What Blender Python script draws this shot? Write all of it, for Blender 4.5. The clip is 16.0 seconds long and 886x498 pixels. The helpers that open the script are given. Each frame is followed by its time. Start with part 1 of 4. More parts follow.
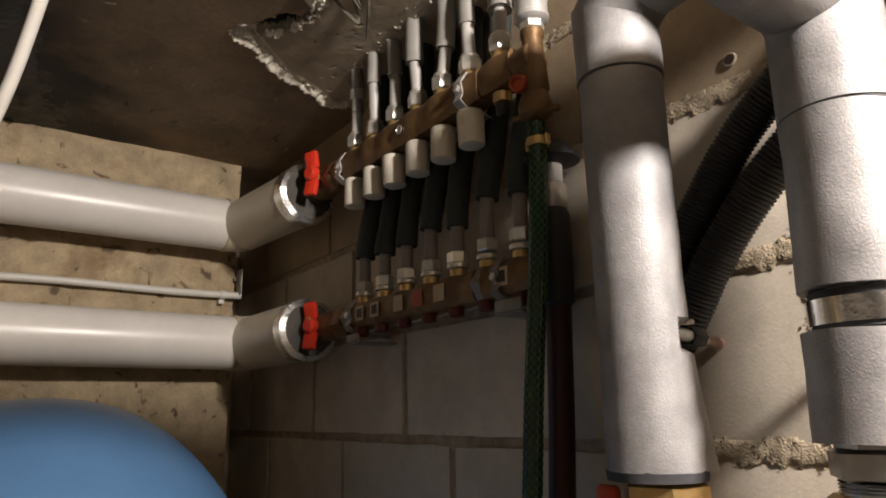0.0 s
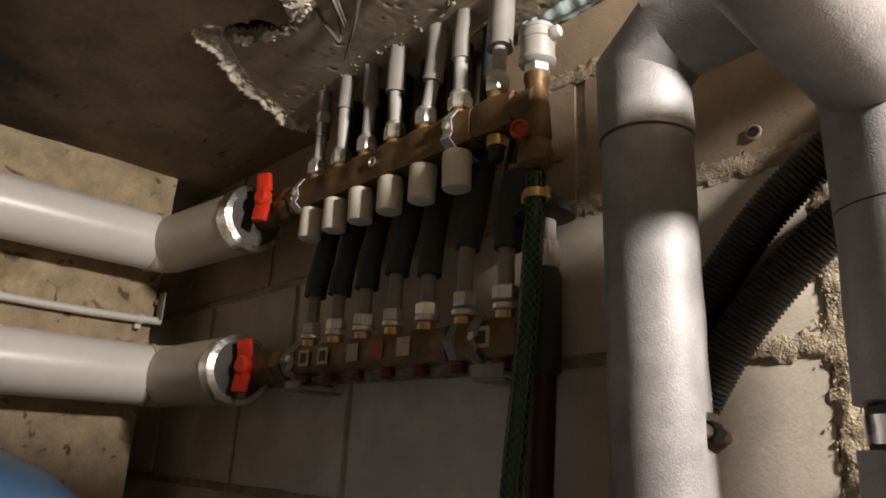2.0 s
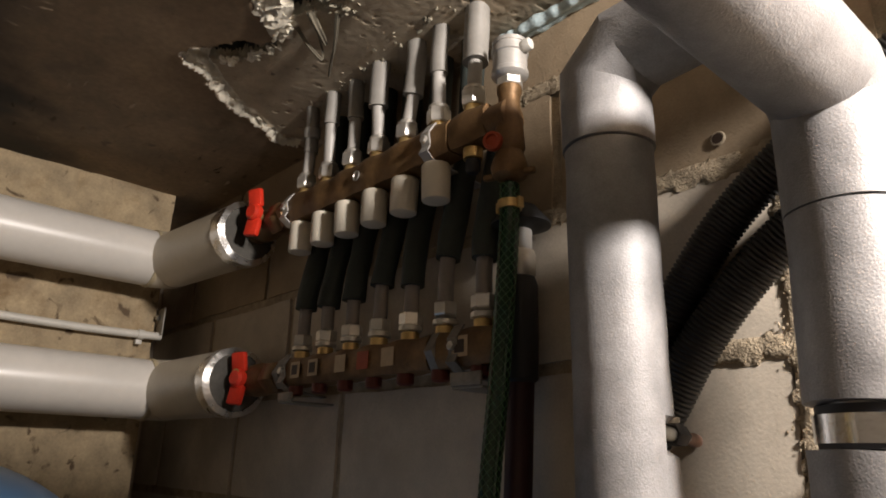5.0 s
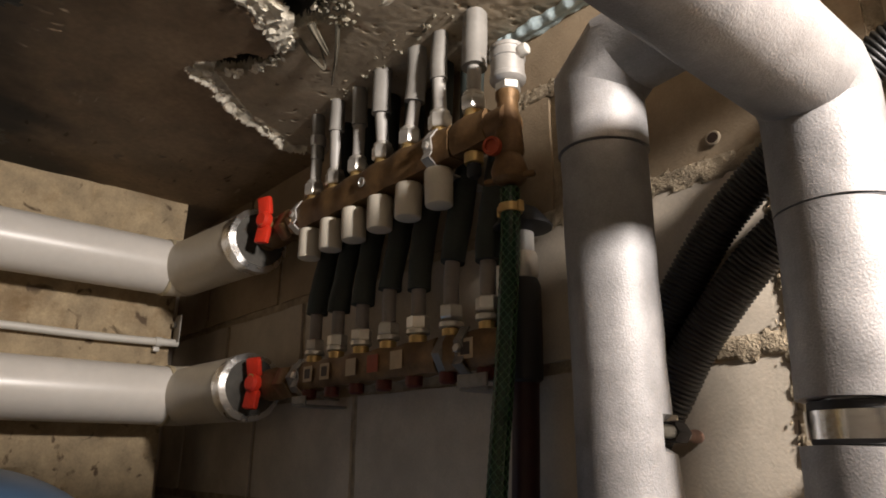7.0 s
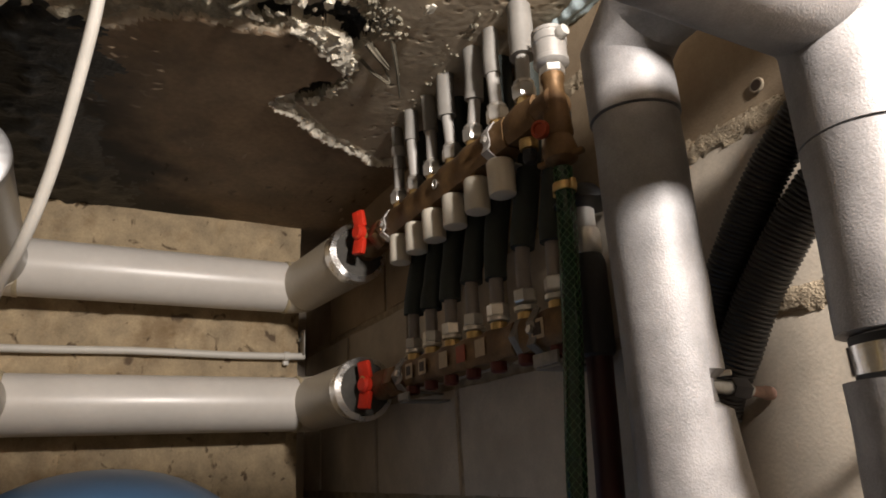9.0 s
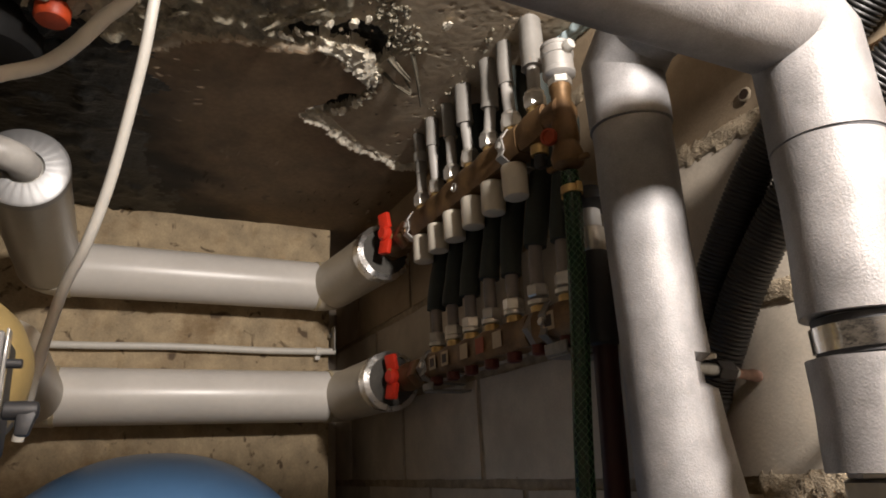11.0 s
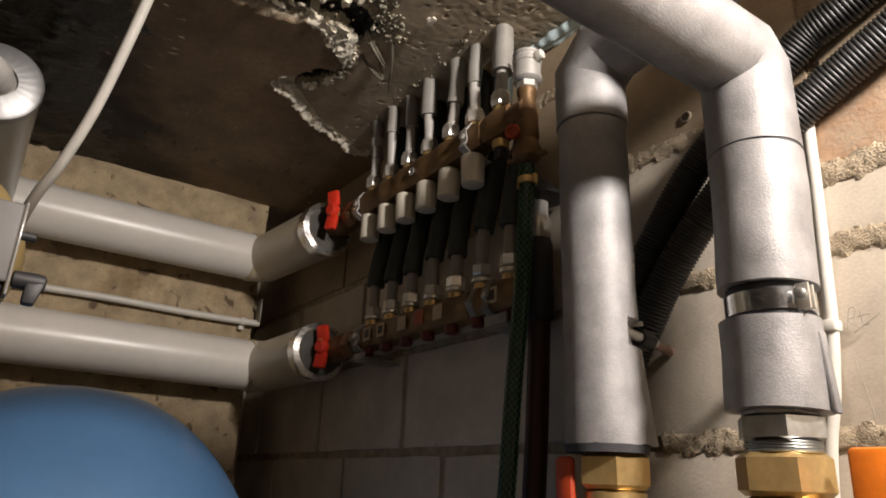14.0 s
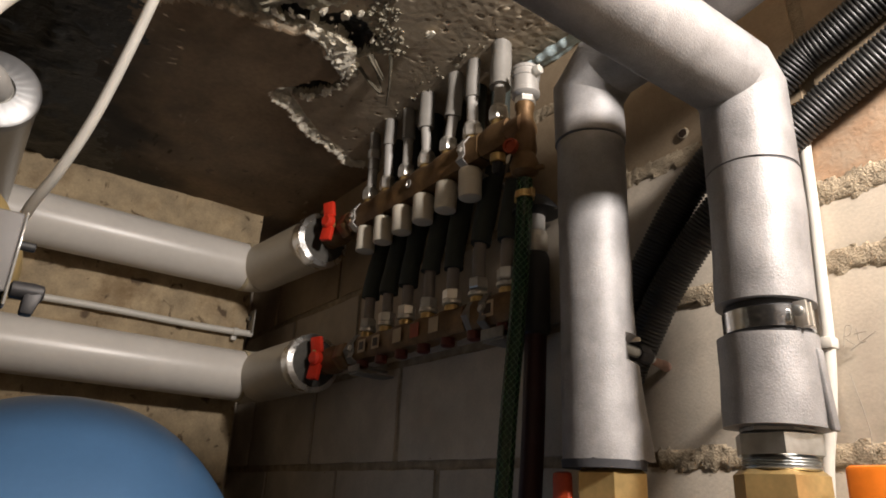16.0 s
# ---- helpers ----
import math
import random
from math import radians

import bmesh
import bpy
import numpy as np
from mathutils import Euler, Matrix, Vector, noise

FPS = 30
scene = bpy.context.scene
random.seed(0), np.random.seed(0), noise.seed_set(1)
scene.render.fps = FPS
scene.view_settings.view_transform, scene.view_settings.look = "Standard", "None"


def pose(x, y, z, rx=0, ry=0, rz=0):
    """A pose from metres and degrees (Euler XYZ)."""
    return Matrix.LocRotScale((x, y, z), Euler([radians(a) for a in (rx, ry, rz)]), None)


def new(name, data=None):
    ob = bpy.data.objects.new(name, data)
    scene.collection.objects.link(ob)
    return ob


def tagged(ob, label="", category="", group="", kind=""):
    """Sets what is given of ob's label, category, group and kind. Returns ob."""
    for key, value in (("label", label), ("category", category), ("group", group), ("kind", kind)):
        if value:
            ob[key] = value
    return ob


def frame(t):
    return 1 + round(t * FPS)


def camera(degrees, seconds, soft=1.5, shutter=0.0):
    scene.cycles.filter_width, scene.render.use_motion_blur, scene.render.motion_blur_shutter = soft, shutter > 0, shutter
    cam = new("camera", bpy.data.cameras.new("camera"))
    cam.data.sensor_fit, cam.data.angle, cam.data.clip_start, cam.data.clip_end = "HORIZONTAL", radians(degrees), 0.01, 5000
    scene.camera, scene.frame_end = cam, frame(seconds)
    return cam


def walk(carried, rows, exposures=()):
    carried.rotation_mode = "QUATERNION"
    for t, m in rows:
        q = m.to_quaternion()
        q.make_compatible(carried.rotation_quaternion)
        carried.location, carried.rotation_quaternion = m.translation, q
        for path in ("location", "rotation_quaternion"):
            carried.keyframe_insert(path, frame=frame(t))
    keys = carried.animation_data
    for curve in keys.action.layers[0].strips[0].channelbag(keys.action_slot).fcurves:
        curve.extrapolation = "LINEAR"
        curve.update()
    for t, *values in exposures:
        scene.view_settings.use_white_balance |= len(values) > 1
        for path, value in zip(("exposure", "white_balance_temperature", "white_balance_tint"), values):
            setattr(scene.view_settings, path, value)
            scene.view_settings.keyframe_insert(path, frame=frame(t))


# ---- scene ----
# ---- camera ----
# seconds, place, yaw, pitch and roll
PATH = [
    (0, (1.1609, -0.4685, 1.7483), (53.54, 13.74, -1.19)),
    (0.5, (1.1135, -0.4727, 1.7747), (49.81, 15.60, 0.36)),
    (1, (1.0818, -0.4794, 1.7784), (48.83, 17.01, 1.85)),
    (1.5, (1.0797, -0.4808, 1.7815), (46.98, 18.14, 2.18)),
    (2, (1.0800, -0.4717, 1.7766), (46.40, 16.94, 2.66)),
    (2.5, (1.0950, -0.4688, 1.7865), (45.00, 17.65, 1.62)),
    (3, (1.0985, -0.4690, 1.7756), (47.50, 15.82, 1.66)),
    (3.5, (1.1109, -0.4598, 1.7768), (51.13, 15.90, 0.86)),
    (4, (1.1178, -0.4604, 1.7780), (51.65, 16.43, 0.96)),
    (4.5, (1.1108, -0.4612, 1.7721), (49.60, 16.61, 2.11)),
    (5, (1.1095, -0.4586, 1.7772), (47.51, 17.54, 1.56)),
    (7.5, (1.1306, -0.4602, 1.7844), (50.03, 17.14, -0.92)),
    (8, (1.1381, -0.4578, 1.7917), (53.01, 17.58, -2.34)),
    (8.5, (1.1610, -0.4194, 1.7691), (58.99, 17.92, -2.53)),
    (11, (1.2285, -0.4355, 1.7417), (63.48, 17.95, -2.80)),
    (11.5, (1.2473, -0.4746, 1.6950), (63.66, 18.98, 0.68)),
    (12, (1.2420, -0.4913, 1.6773), (58.68, 18.01, 1.31)),
    (12.5, (1.2319, -0.4973, 1.6717), (54.37, 19.42, 2.55)),
    (13, (1.2342, -0.5005, 1.6747), (54.74, 19.04, 2.86)),
    (13.5, (1.2370, -0.5005, 1.6756), (55.17, 19.44, 2.58)),
    (14, (1.2355, -0.5016, 1.6743), (54.99, 19.65, 2.25)),
    (14.5, (1.2358, -0.5026, 1.6740), (54.96, 19.75, 2.08)),
    (15, (1.2347, -0.5041, 1.6746), (54.64, 19.83, 2.29)),
    (15.5, (1.2309, -0.5066, 1.6756), (54.44, 20.45, 2.38)),
    (16, (1.2329, -0.5075, 1.6757), (54.24, 20.63, 2.60)),
]
cam = camera(67.3, 16.0, soft=1.8, shutter=0.0)
walk(cam, [(t, pose(*eye, 90 + turn[1], 0, turn[0]) @ pose(0, 0, 0, 0, 0, turn[2])) for t, eye, turn in PATH],
     exposures=[(0.0, 0.36), (0.7, 0.30), (8.7, 0.28), (11.2, 0.22), (12.0, 0.12), (12.6, 0.0), (16.0, 0.0)])

# ---- light: one bare bulb under the ceiling, behind the camera ----
world = bpy.data.worlds.new("world")
scene.world = world
world.use_nodes = True
world.node_tree.nodes["Background"].inputs["Color"].default_value = (0.02, 0.018, 0.015, 1)
world.node_tree.nodes["Background"].inputs["Strength"].default_value = 0.3
BULB = Vector((1.52, -0.177, 2.167))
lamp = bpy.data.lights.new("bulb_light", "POINT")
lamp.energy, lamp.color, lamp.shadow_soft_size = 48.0, (1.0, 0.91, 0.845), 0.042
lamp_ob = new("bulb_light", lamp)
lamp_ob.location = BULB
scene.view_settings.exposure = 0.0
# ---- helpers of this scene ----
BASE = {}


def shade(bm, angle=40):
    lim = radians(angle)
    for f in bm.faces:
        f.smooth = True
    for e in bm.edges:
        if len(e.link_faces) == 2:
            e.smooth = e.calc_face_angle(0) < lim
        else:
            e.smooth = False


def mesh_from(name, bm, material, angle=40):
    bmesh.ops.recalc_face_normals(bm, faces=bm.faces[:])
    shade(bm, angle)
    me = bpy.data.meshes.new(name)
    bm.to_mesh(me)
    bm.free()
    me.materials.append(material)
    return me


def thing(name, base, label, category, group="", kind=""):
    """An empty at the base of a thing that parents its parts."""
    ob = new(name)
    ob.empty_display_size = 0.02
    ob.location = base
    BASE[ob.name] = Vector(base)
    return tagged(ob, label, category, group, kind)


def part(name, bm, material, parent, label="", angle=40):
    """Links a bmesh in world coordinates as one mesh object under a thing or a part."""
    base = BASE[parent.name]
    bmesh.ops.translate(bm, verts=bm.verts[:], vec=-base)
    ob = new(name, mesh_from(name, bm, material, angle))
    ob.parent = parent
    BASE[ob.name] = base
    return tagged(ob, label)


def single(name, bm, material, label, category, group="", kind="", angle=40):
    """A thing of one mesh."""
    pts = [v.co.copy() for v in bm.verts]
    low = Vector((sum(p.x for p in pts) / len(pts), sum(p.y for p in pts) / len(pts), min(p.z for p in pts)))
    bmesh.ops.translate(bm, verts=bm.verts[:], vec=-low)
    ob = new(name, mesh_from(name, bm, material, angle))
    ob.location = low
    BASE[ob.name] = low
    return tagged(ob, label, category, group, kind)


def basis(axis):
    """A turn that takes z to the given axis."""
    return Vector(axis).to_track_quat("Z", "Y").to_matrix().to_4x4()


def lathe(profile, at=(0, 0, 0), axis=(0, 0, 1), seg=28, closed=True, bm=None):
    """Turns (radius, height) pairs about an axis."""
    bm = bm or bmesh.new()
    m = Matrix.Translation(at) @ basis(axis)
    rings = []
    for r, h in profile:
        rings.append([bm.verts.new(m @ Vector((r * math.cos(2 * math.pi * i / seg), r * math.sin(2 * math.pi * i / seg), h))) for i in range(seg)])
    for a, b in zip(rings, rings[1:]):
        for i in range(seg):
            bm.faces.new((a[i], a[(i + 1) % seg], b[(i + 1) % seg], b[i]))
    if closed:
        bm.faces.new(rings[0][::-1])
        bm.faces.new(rings[-1])
    return bm


def hexa(r, h, at, axis=(0, 0, 1), bevel=0.12, turn=0.0, sides=6, bm=None):
    """A nut: a prism with chamfered ends; r is its corner radius."""
    bm = bm or bmesh.new()
    m = Matrix.Translation(at) @ basis(axis) @ Matrix.Rotation(turn, 4, "Z")
    rings = []
    for k, hh in ((1 - bevel, 0), (1, h * bevel * 0.9), (1, h * (1 - bevel * 0.9)), (1 - bevel, h)):
        rings.append([bm.verts.new(m @ Vector((r * k * math.cos(2 * math.pi * i / sides), r * k * math.sin(2 * math.pi * i / sides), hh))) for i in range(sides)])
    for a, b in zip(rings, rings[1:]):
        for i in range(sides):
            bm.faces.new((a[i], a[(i + 1) % sides], b[(i + 1) % sides], b[i]))
    bm.faces.new(rings[0][::-1])
    bm.faces.new(rings[-1])
    return bm


def spline(points, per=8):
    """Catmull-Rom through the points."""
    p = [Vector(q) for q in points]
    if len(p) == 2:
        return [p[0].lerp(p[1], i / per) for i in range(per + 1)]
    p = [2 * p[0] - p[1]] + p + [2 * p[-1] - p[-2]]
    out = []
    for a, b, c, d in zip(p, p[1:], p[2:], p[3:]):
        for i in range(per):
            t = i / per
            out.append(0.5 * ((2 * b) + (c - a) * t + (2 * a - 5 * b + 4 * c - d) * t * t + (3 * b - a - 3 * c + d) * t ** 3))
    return out + [p[-2]]


def sweep(points, radius, seg=16, bm=None, caps=True, wobble=0.0):
    """A round tube along points; radius may be a number or a function of the share of the way and the angle."""
    bm = bm or bmesh.new()
    pts = [Vector(q) for q in points]
    n = len(pts)
    tang = [(pts[min(i + 1, n - 1)] - pts[max(i - 1, 0)]).normalized() for i in range(n)]
    side = tang[0].orthogonal().normalized()
    rings = []
    for i in range(n):
        side = (side - tang[i] * side.dot(tang[i])).normalized()
        up = tang[i].cross(side)
        ring = []
        for k in range(seg):
            a = 2 * math.pi * k / seg
            r = radius(i / (n - 1), a) if callable(radius) else radius
            q = pts[i] + (side * math.cos(a) + up * math.sin(a)) * r
            if wobble:
                q += noise.noise_vector(q * 40) * wobble
            ring.append(bm.verts.new(q))
        rings.append(ring)
    for a, b in zip(rings, rings[1:]):
        for k in range(seg):
            bm.faces.new((a[k], a[(k + 1) % seg], b[(k + 1) % seg], b[k]))
    if caps:
        bm.faces.new(rings[0][::-1])
        bm.faces.new(rings[-1])
    return bm


def box(lo, hi, bevel=0.0, seg=2, bm=None, turn=None):
    own = bmesh.new()
    bmesh.ops.create_cube(own, size=1)
    lo, hi = Vector(lo), Vector(hi)
    for v in own.verts:
        v.co = Vector(((v.co.x + 0.5) * (hi.x - lo.x), (v.co.y + 0.5) * (hi.y - lo.y), (v.co.z + 0.5) * (hi.z - lo.z))) + lo
    if bevel:
        bmesh.ops.bevel(own, geom=own.edges[:] + own.verts[:], offset=bevel, segments=seg, profile=0.5, affect="EDGES")
    if turn is not None:
        mid = (lo + hi) / 2
        bmesh.ops.transform(own, matrix=Matrix.Translation(mid) @ turn @ Matrix.Translation(-mid), verts=own.verts[:])
    if bm is None:
        return own
    join(bm, own)
    return bm


def join(bm, other):
    index = {}
    for v in other.verts:
        index[v] = bm.verts.new(v.co)
    for f in other.faces:
        try:
            bm.faces.new([index[v] for v in f.verts])
        except ValueError:
            pass
    other.free()
    return bm


def lump(at, size, seed, squash=(1, 1, 1), sub=2, rough=0.45, freq=1.6):
    """An uneven crumb of mortar or plaster."""
    bm = bmesh.new()
    bmesh.ops.create_icosphere(bm, subdivisions=sub, radius=1)
    for v in bm.verts:
        k = 1 + rough * noise.noise(v.co * freq + Vector((seed * 3.7, seed * 1.3, seed)))
        v.co = Vector((v.co.x * squash[0], v.co.y * squash[1], v.co.z * squash[2])) * size * k + Vector(at)
    return bm
# ---- materials ----
def mat(name, color, rough=0.6, metal=0.0, vary=0.25, scale=30.0, grain=200.0, bump=0.15, dist=0.002, dark=None, spec=0.5, per_object=0.0, coat=0.0, stain=None, stain_at=0.55, coarse=1.0, spot=None, spot_scale=60.0, spot_at=0.62, fade=None):
    """A surface with large stains, fine grain and relief."""
    m = bpy.data.materials.new(name)
    m.use_nodes = True
    nt = m.node_tree
    b = nt.nodes["Principled BSDF"]
    co = nt.nodes.new("ShaderNodeTexCoord")
    geo = nt.nodes.new("ShaderNodeNewGeometry")
    n1 = nt.nodes.new("ShaderNodeTexNoise")
    n1.inputs["Scale"].default_value, n1.inputs["Detail"].default_value, n1.inputs["Roughness"].default_value = scale, 6, 0.6
    n2 = nt.nodes.new("ShaderNodeTexNoise")
    n2.inputs["Scale"].default_value, n2.inputs["Detail"].default_value = grain, 3
    nt.links.new(geo.outputs["Position"], n1.inputs["Vector"])
    nt.links.new(geo.outputs["Position"], n2.inputs["Vector"])
    ramp = nt.nodes.new("ShaderNodeValToRGB")
    c = Vector(color)
    lo = Vector(dark) if dark else c * (1 - vary)
    hi = Vector([min(1, x * (1 + vary * 0.6)) for x in c])
    ramp.color_ramp.elements[0].position, ramp.color_ramp.elements[0].color = 0.3, (*lo, 1)
    ramp.color_ramp.elements[1].position, ramp.color_ramp.elements[1].color = 0.7, (*hi, 1)
    nt.links.new(n1.outputs["Fac"], ramp.inputs["Fac"])
    mix = nt.nodes.new("ShaderNodeMix")
    mix.data_type, mix.blend_type = "RGBA", "MULTIPLY"
    mix.inputs[0].default_value = 1.0
    g = nt.nodes.new("ShaderNodeMapRange")
    g.inputs["To Min"].default_value, g.inputs["To Max"].default_value = 1 - vary * 0.8, 1 + vary * 0.5
    nt.links.new(n2.outputs["Fac"], g.inputs["Value"])
    nt.links.new(ramp.outputs["Color"], mix.inputs[6])
    nt.links.new(g.outputs["Result"], mix.inputs[7])
    out = mix.outputs[2]
    if stain:
        n3 = nt.nodes.new("ShaderNodeTexNoise")
        n3.inputs["Scale"].default_value, n3.inputs["Detail"].default_value, n3.inputs["Roughness"].default_value = scale * 0.35, 8, 0.7
        nt.links.new(geo.outputs["Position"], n3.inputs["Vector"])
        r3 = nt.nodes.new("ShaderNodeMapRange")
        r3.inputs["From Min"].default_value, r3.inputs["From Max"].default_value = stain_at, stain_at + 0.16
        nt.links.new(n3.outputs["Fac"], r3.inputs["Value"])
        sm = nt.nodes.new("ShaderNodeMix")
        sm.data_type = "RGBA"
        sm.inputs[7].default_value = (*stain, 1)
        nt.links.new(r3.outputs["Result"], sm.inputs[0])
        nt.links.new(out, sm.inputs[6])
        out = sm.outputs[2]
    if spot:
        n4 = nt.nodes.new("ShaderNodeTexNoise")
        n4.inputs["Scale"].default_value, n4.inputs["Detail"].default_value, n4.inputs["Distortion"].default_value = spot_scale, 4, 0.6
        nt.links.new(geo.outputs["Position"], n4.inputs["Vector"])
        r4 = nt.nodes.new("ShaderNodeMapRange")
        r4.inputs["From Min"].default_value, r4.inputs["From Max"].default_value = spot_at, spot_at + 0.07
        nt.links.new(n4.outputs["Fac"], r4.inputs["Value"])
        pm4 = nt.nodes.new("ShaderNodeMix")
        pm4.data_type = "RGBA"
        pm4.inputs[7].default_value = (*spot, 1)
        nt.links.new(r4.outputs["Result"], pm4.inputs[0])
        nt.links.new(out, pm4.inputs[6])
        out = pm4.outputs[2]
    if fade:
        # a soft change to another colour: place, direction, width and colour
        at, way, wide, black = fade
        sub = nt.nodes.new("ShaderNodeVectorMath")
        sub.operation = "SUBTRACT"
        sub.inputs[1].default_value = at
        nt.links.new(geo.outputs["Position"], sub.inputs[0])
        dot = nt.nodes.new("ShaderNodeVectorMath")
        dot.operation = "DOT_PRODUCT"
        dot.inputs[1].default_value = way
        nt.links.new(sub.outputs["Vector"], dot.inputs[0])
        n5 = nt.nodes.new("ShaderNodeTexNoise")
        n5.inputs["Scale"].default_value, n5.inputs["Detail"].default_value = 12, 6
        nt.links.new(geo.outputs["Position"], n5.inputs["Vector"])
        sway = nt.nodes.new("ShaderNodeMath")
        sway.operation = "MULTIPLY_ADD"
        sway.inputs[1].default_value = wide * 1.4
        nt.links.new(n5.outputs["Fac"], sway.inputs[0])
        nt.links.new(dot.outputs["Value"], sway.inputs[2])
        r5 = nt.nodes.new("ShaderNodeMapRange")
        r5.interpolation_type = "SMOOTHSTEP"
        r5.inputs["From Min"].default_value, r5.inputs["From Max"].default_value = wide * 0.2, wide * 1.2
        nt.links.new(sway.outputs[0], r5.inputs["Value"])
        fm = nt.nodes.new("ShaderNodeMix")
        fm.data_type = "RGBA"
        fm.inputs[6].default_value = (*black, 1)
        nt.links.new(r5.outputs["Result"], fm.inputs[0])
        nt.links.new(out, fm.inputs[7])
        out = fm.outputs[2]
    if per_object:
        oi = nt.nodes.new("ShaderNodeObjectInfo")
        pr = nt.nodes.new("ShaderNodeMapRange")
        pr.inputs["To Min"].default_value, pr.inputs["To Max"].default_value = 1 - per_object, 1 + per_object
        nt.links.new(oi.outputs["Random"], pr.inputs["Value"])
        pm = nt.nodes.new("ShaderNodeMix")
        pm.data_type, pm.blend_type = "RGBA", "MULTIPLY"
        pm.inputs[0].default_value = 1.0
        nt.links.new(out, pm.inputs[6])
        nt.links.new(pr.outputs["Result"], pm.inputs[7])
        out = pm.outputs[2]
    nt.links.new(out, b.inputs["Base Color"])
    rr = nt.nodes.new("ShaderNodeMapRange")
    rr.inputs["To Min"].default_value, rr.inputs["To Max"].default_value = max(0.03, rough * 0.75), min(1, rough * 1.25)
    nt.links.new(n1.outputs["Fac"], rr.inputs["Value"])
    nt.links.new(rr.outputs["Result"], b.inputs["Roughness"])
    b.inputs["Metallic"].default_value = metal
    b.inputs["Specular IOR Level"].default_value = spec
    b.inputs["Coat Weight"].default_value = coat
    if bump:
        add = nt.nodes.new("ShaderNodeMath")
        add.operation = "MULTIPLY_ADD"
        add.inputs[1].default_value = 0.5
        nt.links.new(n2.outputs["Fac"], add.inputs[0])
        soft = nt.nodes.new("ShaderNodeMath")
        soft.operation = "MULTIPLY"
        soft.inputs[1].default_value = coarse
        nt.links.new(n1.outputs["Fac"], soft.inputs[0])
        nt.links.new(soft.outputs[0], add.inputs[2])
        bp = nt.nodes.new("ShaderNodeBump")
        bp.inputs["Strength"].default_value, bp.inputs["Distance"].default_value = bump, dist
        nt.links.new(add.outputs[0], bp.inputs["Height"])
        nt.links.new(bp.outputs["Normal"], b.inputs["Normal"])
    return m


BLOCK = mat("concrete_block", (0.57, 0.50, 0.405), 0.9, vary=0.22, scale=14, grain=420, bump=0.2, dist=0.002, per_object=0.08, stain=(0.43, 0.37, 0.29), stain_at=0.56)
BRICK = mat("orange_brick", (0.44, 0.28, 0.17), 0.9, vary=0.25, scale=25, grain=300, bump=0.35, dist=0.003, stain=(0.42, 0.34, 0.25), stain_at=0.5)
MORTAR = mat("mortar", (0.42, 0.34, 0.235), 0.95, vary=0.35, scale=60, grain=600, bump=0.8, dist=0.004)
WALLC = mat("cast_concrete", (0.40, 0.31, 0.19), 0.85, vary=0.36, scale=22, grain=260, bump=0.5, dist=0.003, stain=(0.22, 0.15, 0.078), stain_at=0.52, spot=(0.10, 0.066, 0.036), spot_scale=34, spot_at=0.61)
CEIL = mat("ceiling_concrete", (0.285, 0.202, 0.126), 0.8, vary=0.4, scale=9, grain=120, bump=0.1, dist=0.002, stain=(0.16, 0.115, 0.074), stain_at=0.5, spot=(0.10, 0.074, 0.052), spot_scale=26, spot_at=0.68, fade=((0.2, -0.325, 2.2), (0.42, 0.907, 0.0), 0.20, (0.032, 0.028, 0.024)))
PLASTER = mat("white_plaster", (0.82, 0.76, 0.63), 0.95, vary=0.22, scale=70, grain=400, bump=0.4, dist=0.002)
FLOORM = mat("screed", (0.30, 0.265, 0.22), 0.9, vary=0.3, scale=8, grain=150, bump=0.3)
PVC = mat("white_jacket", (0.63, 0.595, 0.545), 0.33, vary=0.07, scale=9, grain=90, bump=0.02, dist=0.001, stain=(0.52, 0.45, 0.33), stain_at=0.66)
JOINT = mat("yellowed_seam", (0.48, 0.40, 0.26), 0.5, vary=0.25, scale=40, grain=200, bump=0.2)
FOIL = mat("aluminium_foil", (0.78, 0.77, 0.75), 0.28, metal=1.0, vary=0.12, scale=60, grain=150, bump=0.35, dist=0.002)
FOAM = mat("silver_foam", (0.285, 0.278, 0.277), 0.54, metal=0.2, vary=0.34, scale=30, grain=800, bump=0.42, dist=0.0013, spec=0.5, coarse=0.08)
FOAM_DARK = mat("foam_edge", (0.05, 0.05, 0.055), 0.8, vary=0.3, scale=60, grain=300)
BRONZE = mat("bronze_bar", (0.22, 0.128, 0.055), 0.52, metal=0.5, vary=0.38, scale=45, grain=300, bump=0.3, stain=(0.13, 0.075, 0.04), stain_at=0.5)
BRASS = mat("brass", (0.70, 0.50, 0.22), 0.36, metal=0.8, vary=0.2, scale=50, grain=250, bump=0.12)
CHROME = mat("nickel", (0.80, 0.77, 0.71), 0.34, metal=0.8, vary=0.12, scale=60, grain=300, bump=0.08)
STEEL = mat("galvanised_steel", (0.55, 0.56, 0.55), 0.35, metal=1.0, vary=0.2, scale=70, grain=250, bump=0.12)
CAP = mat("cream_plastic", (0.70, 0.645, 0.54), 0.5, vary=0.06, scale=30, grain=200, bump=0.05)
GREY = mat("grey_tube", (0.28, 0.265, 0.24), 0.55, vary=0.14, scale=40, grain=200, bump=0.08)
GREYTUBE = mat("light_grey_tube", (0.42, 0.40, 0.37), 0.42, vary=0.12, scale=40, grain=200, bump=0.08)
BLACK = mat("black_plastic", (0.018, 0.018, 0.02), 0.55, vary=0.3, scale=40, grain=200, bump=0.1)
DARKSLEEVE = mat("dark_sleeve", (0.030, 0.038, 0.033), 0.7, vary=0.3, scale=40, grain=260, bump=0.2)
RED = mat("red_enamel", (0.62, 0.035, 0.015), 0.4, vary=0.15, scale=50, grain=200, bump=0.05)
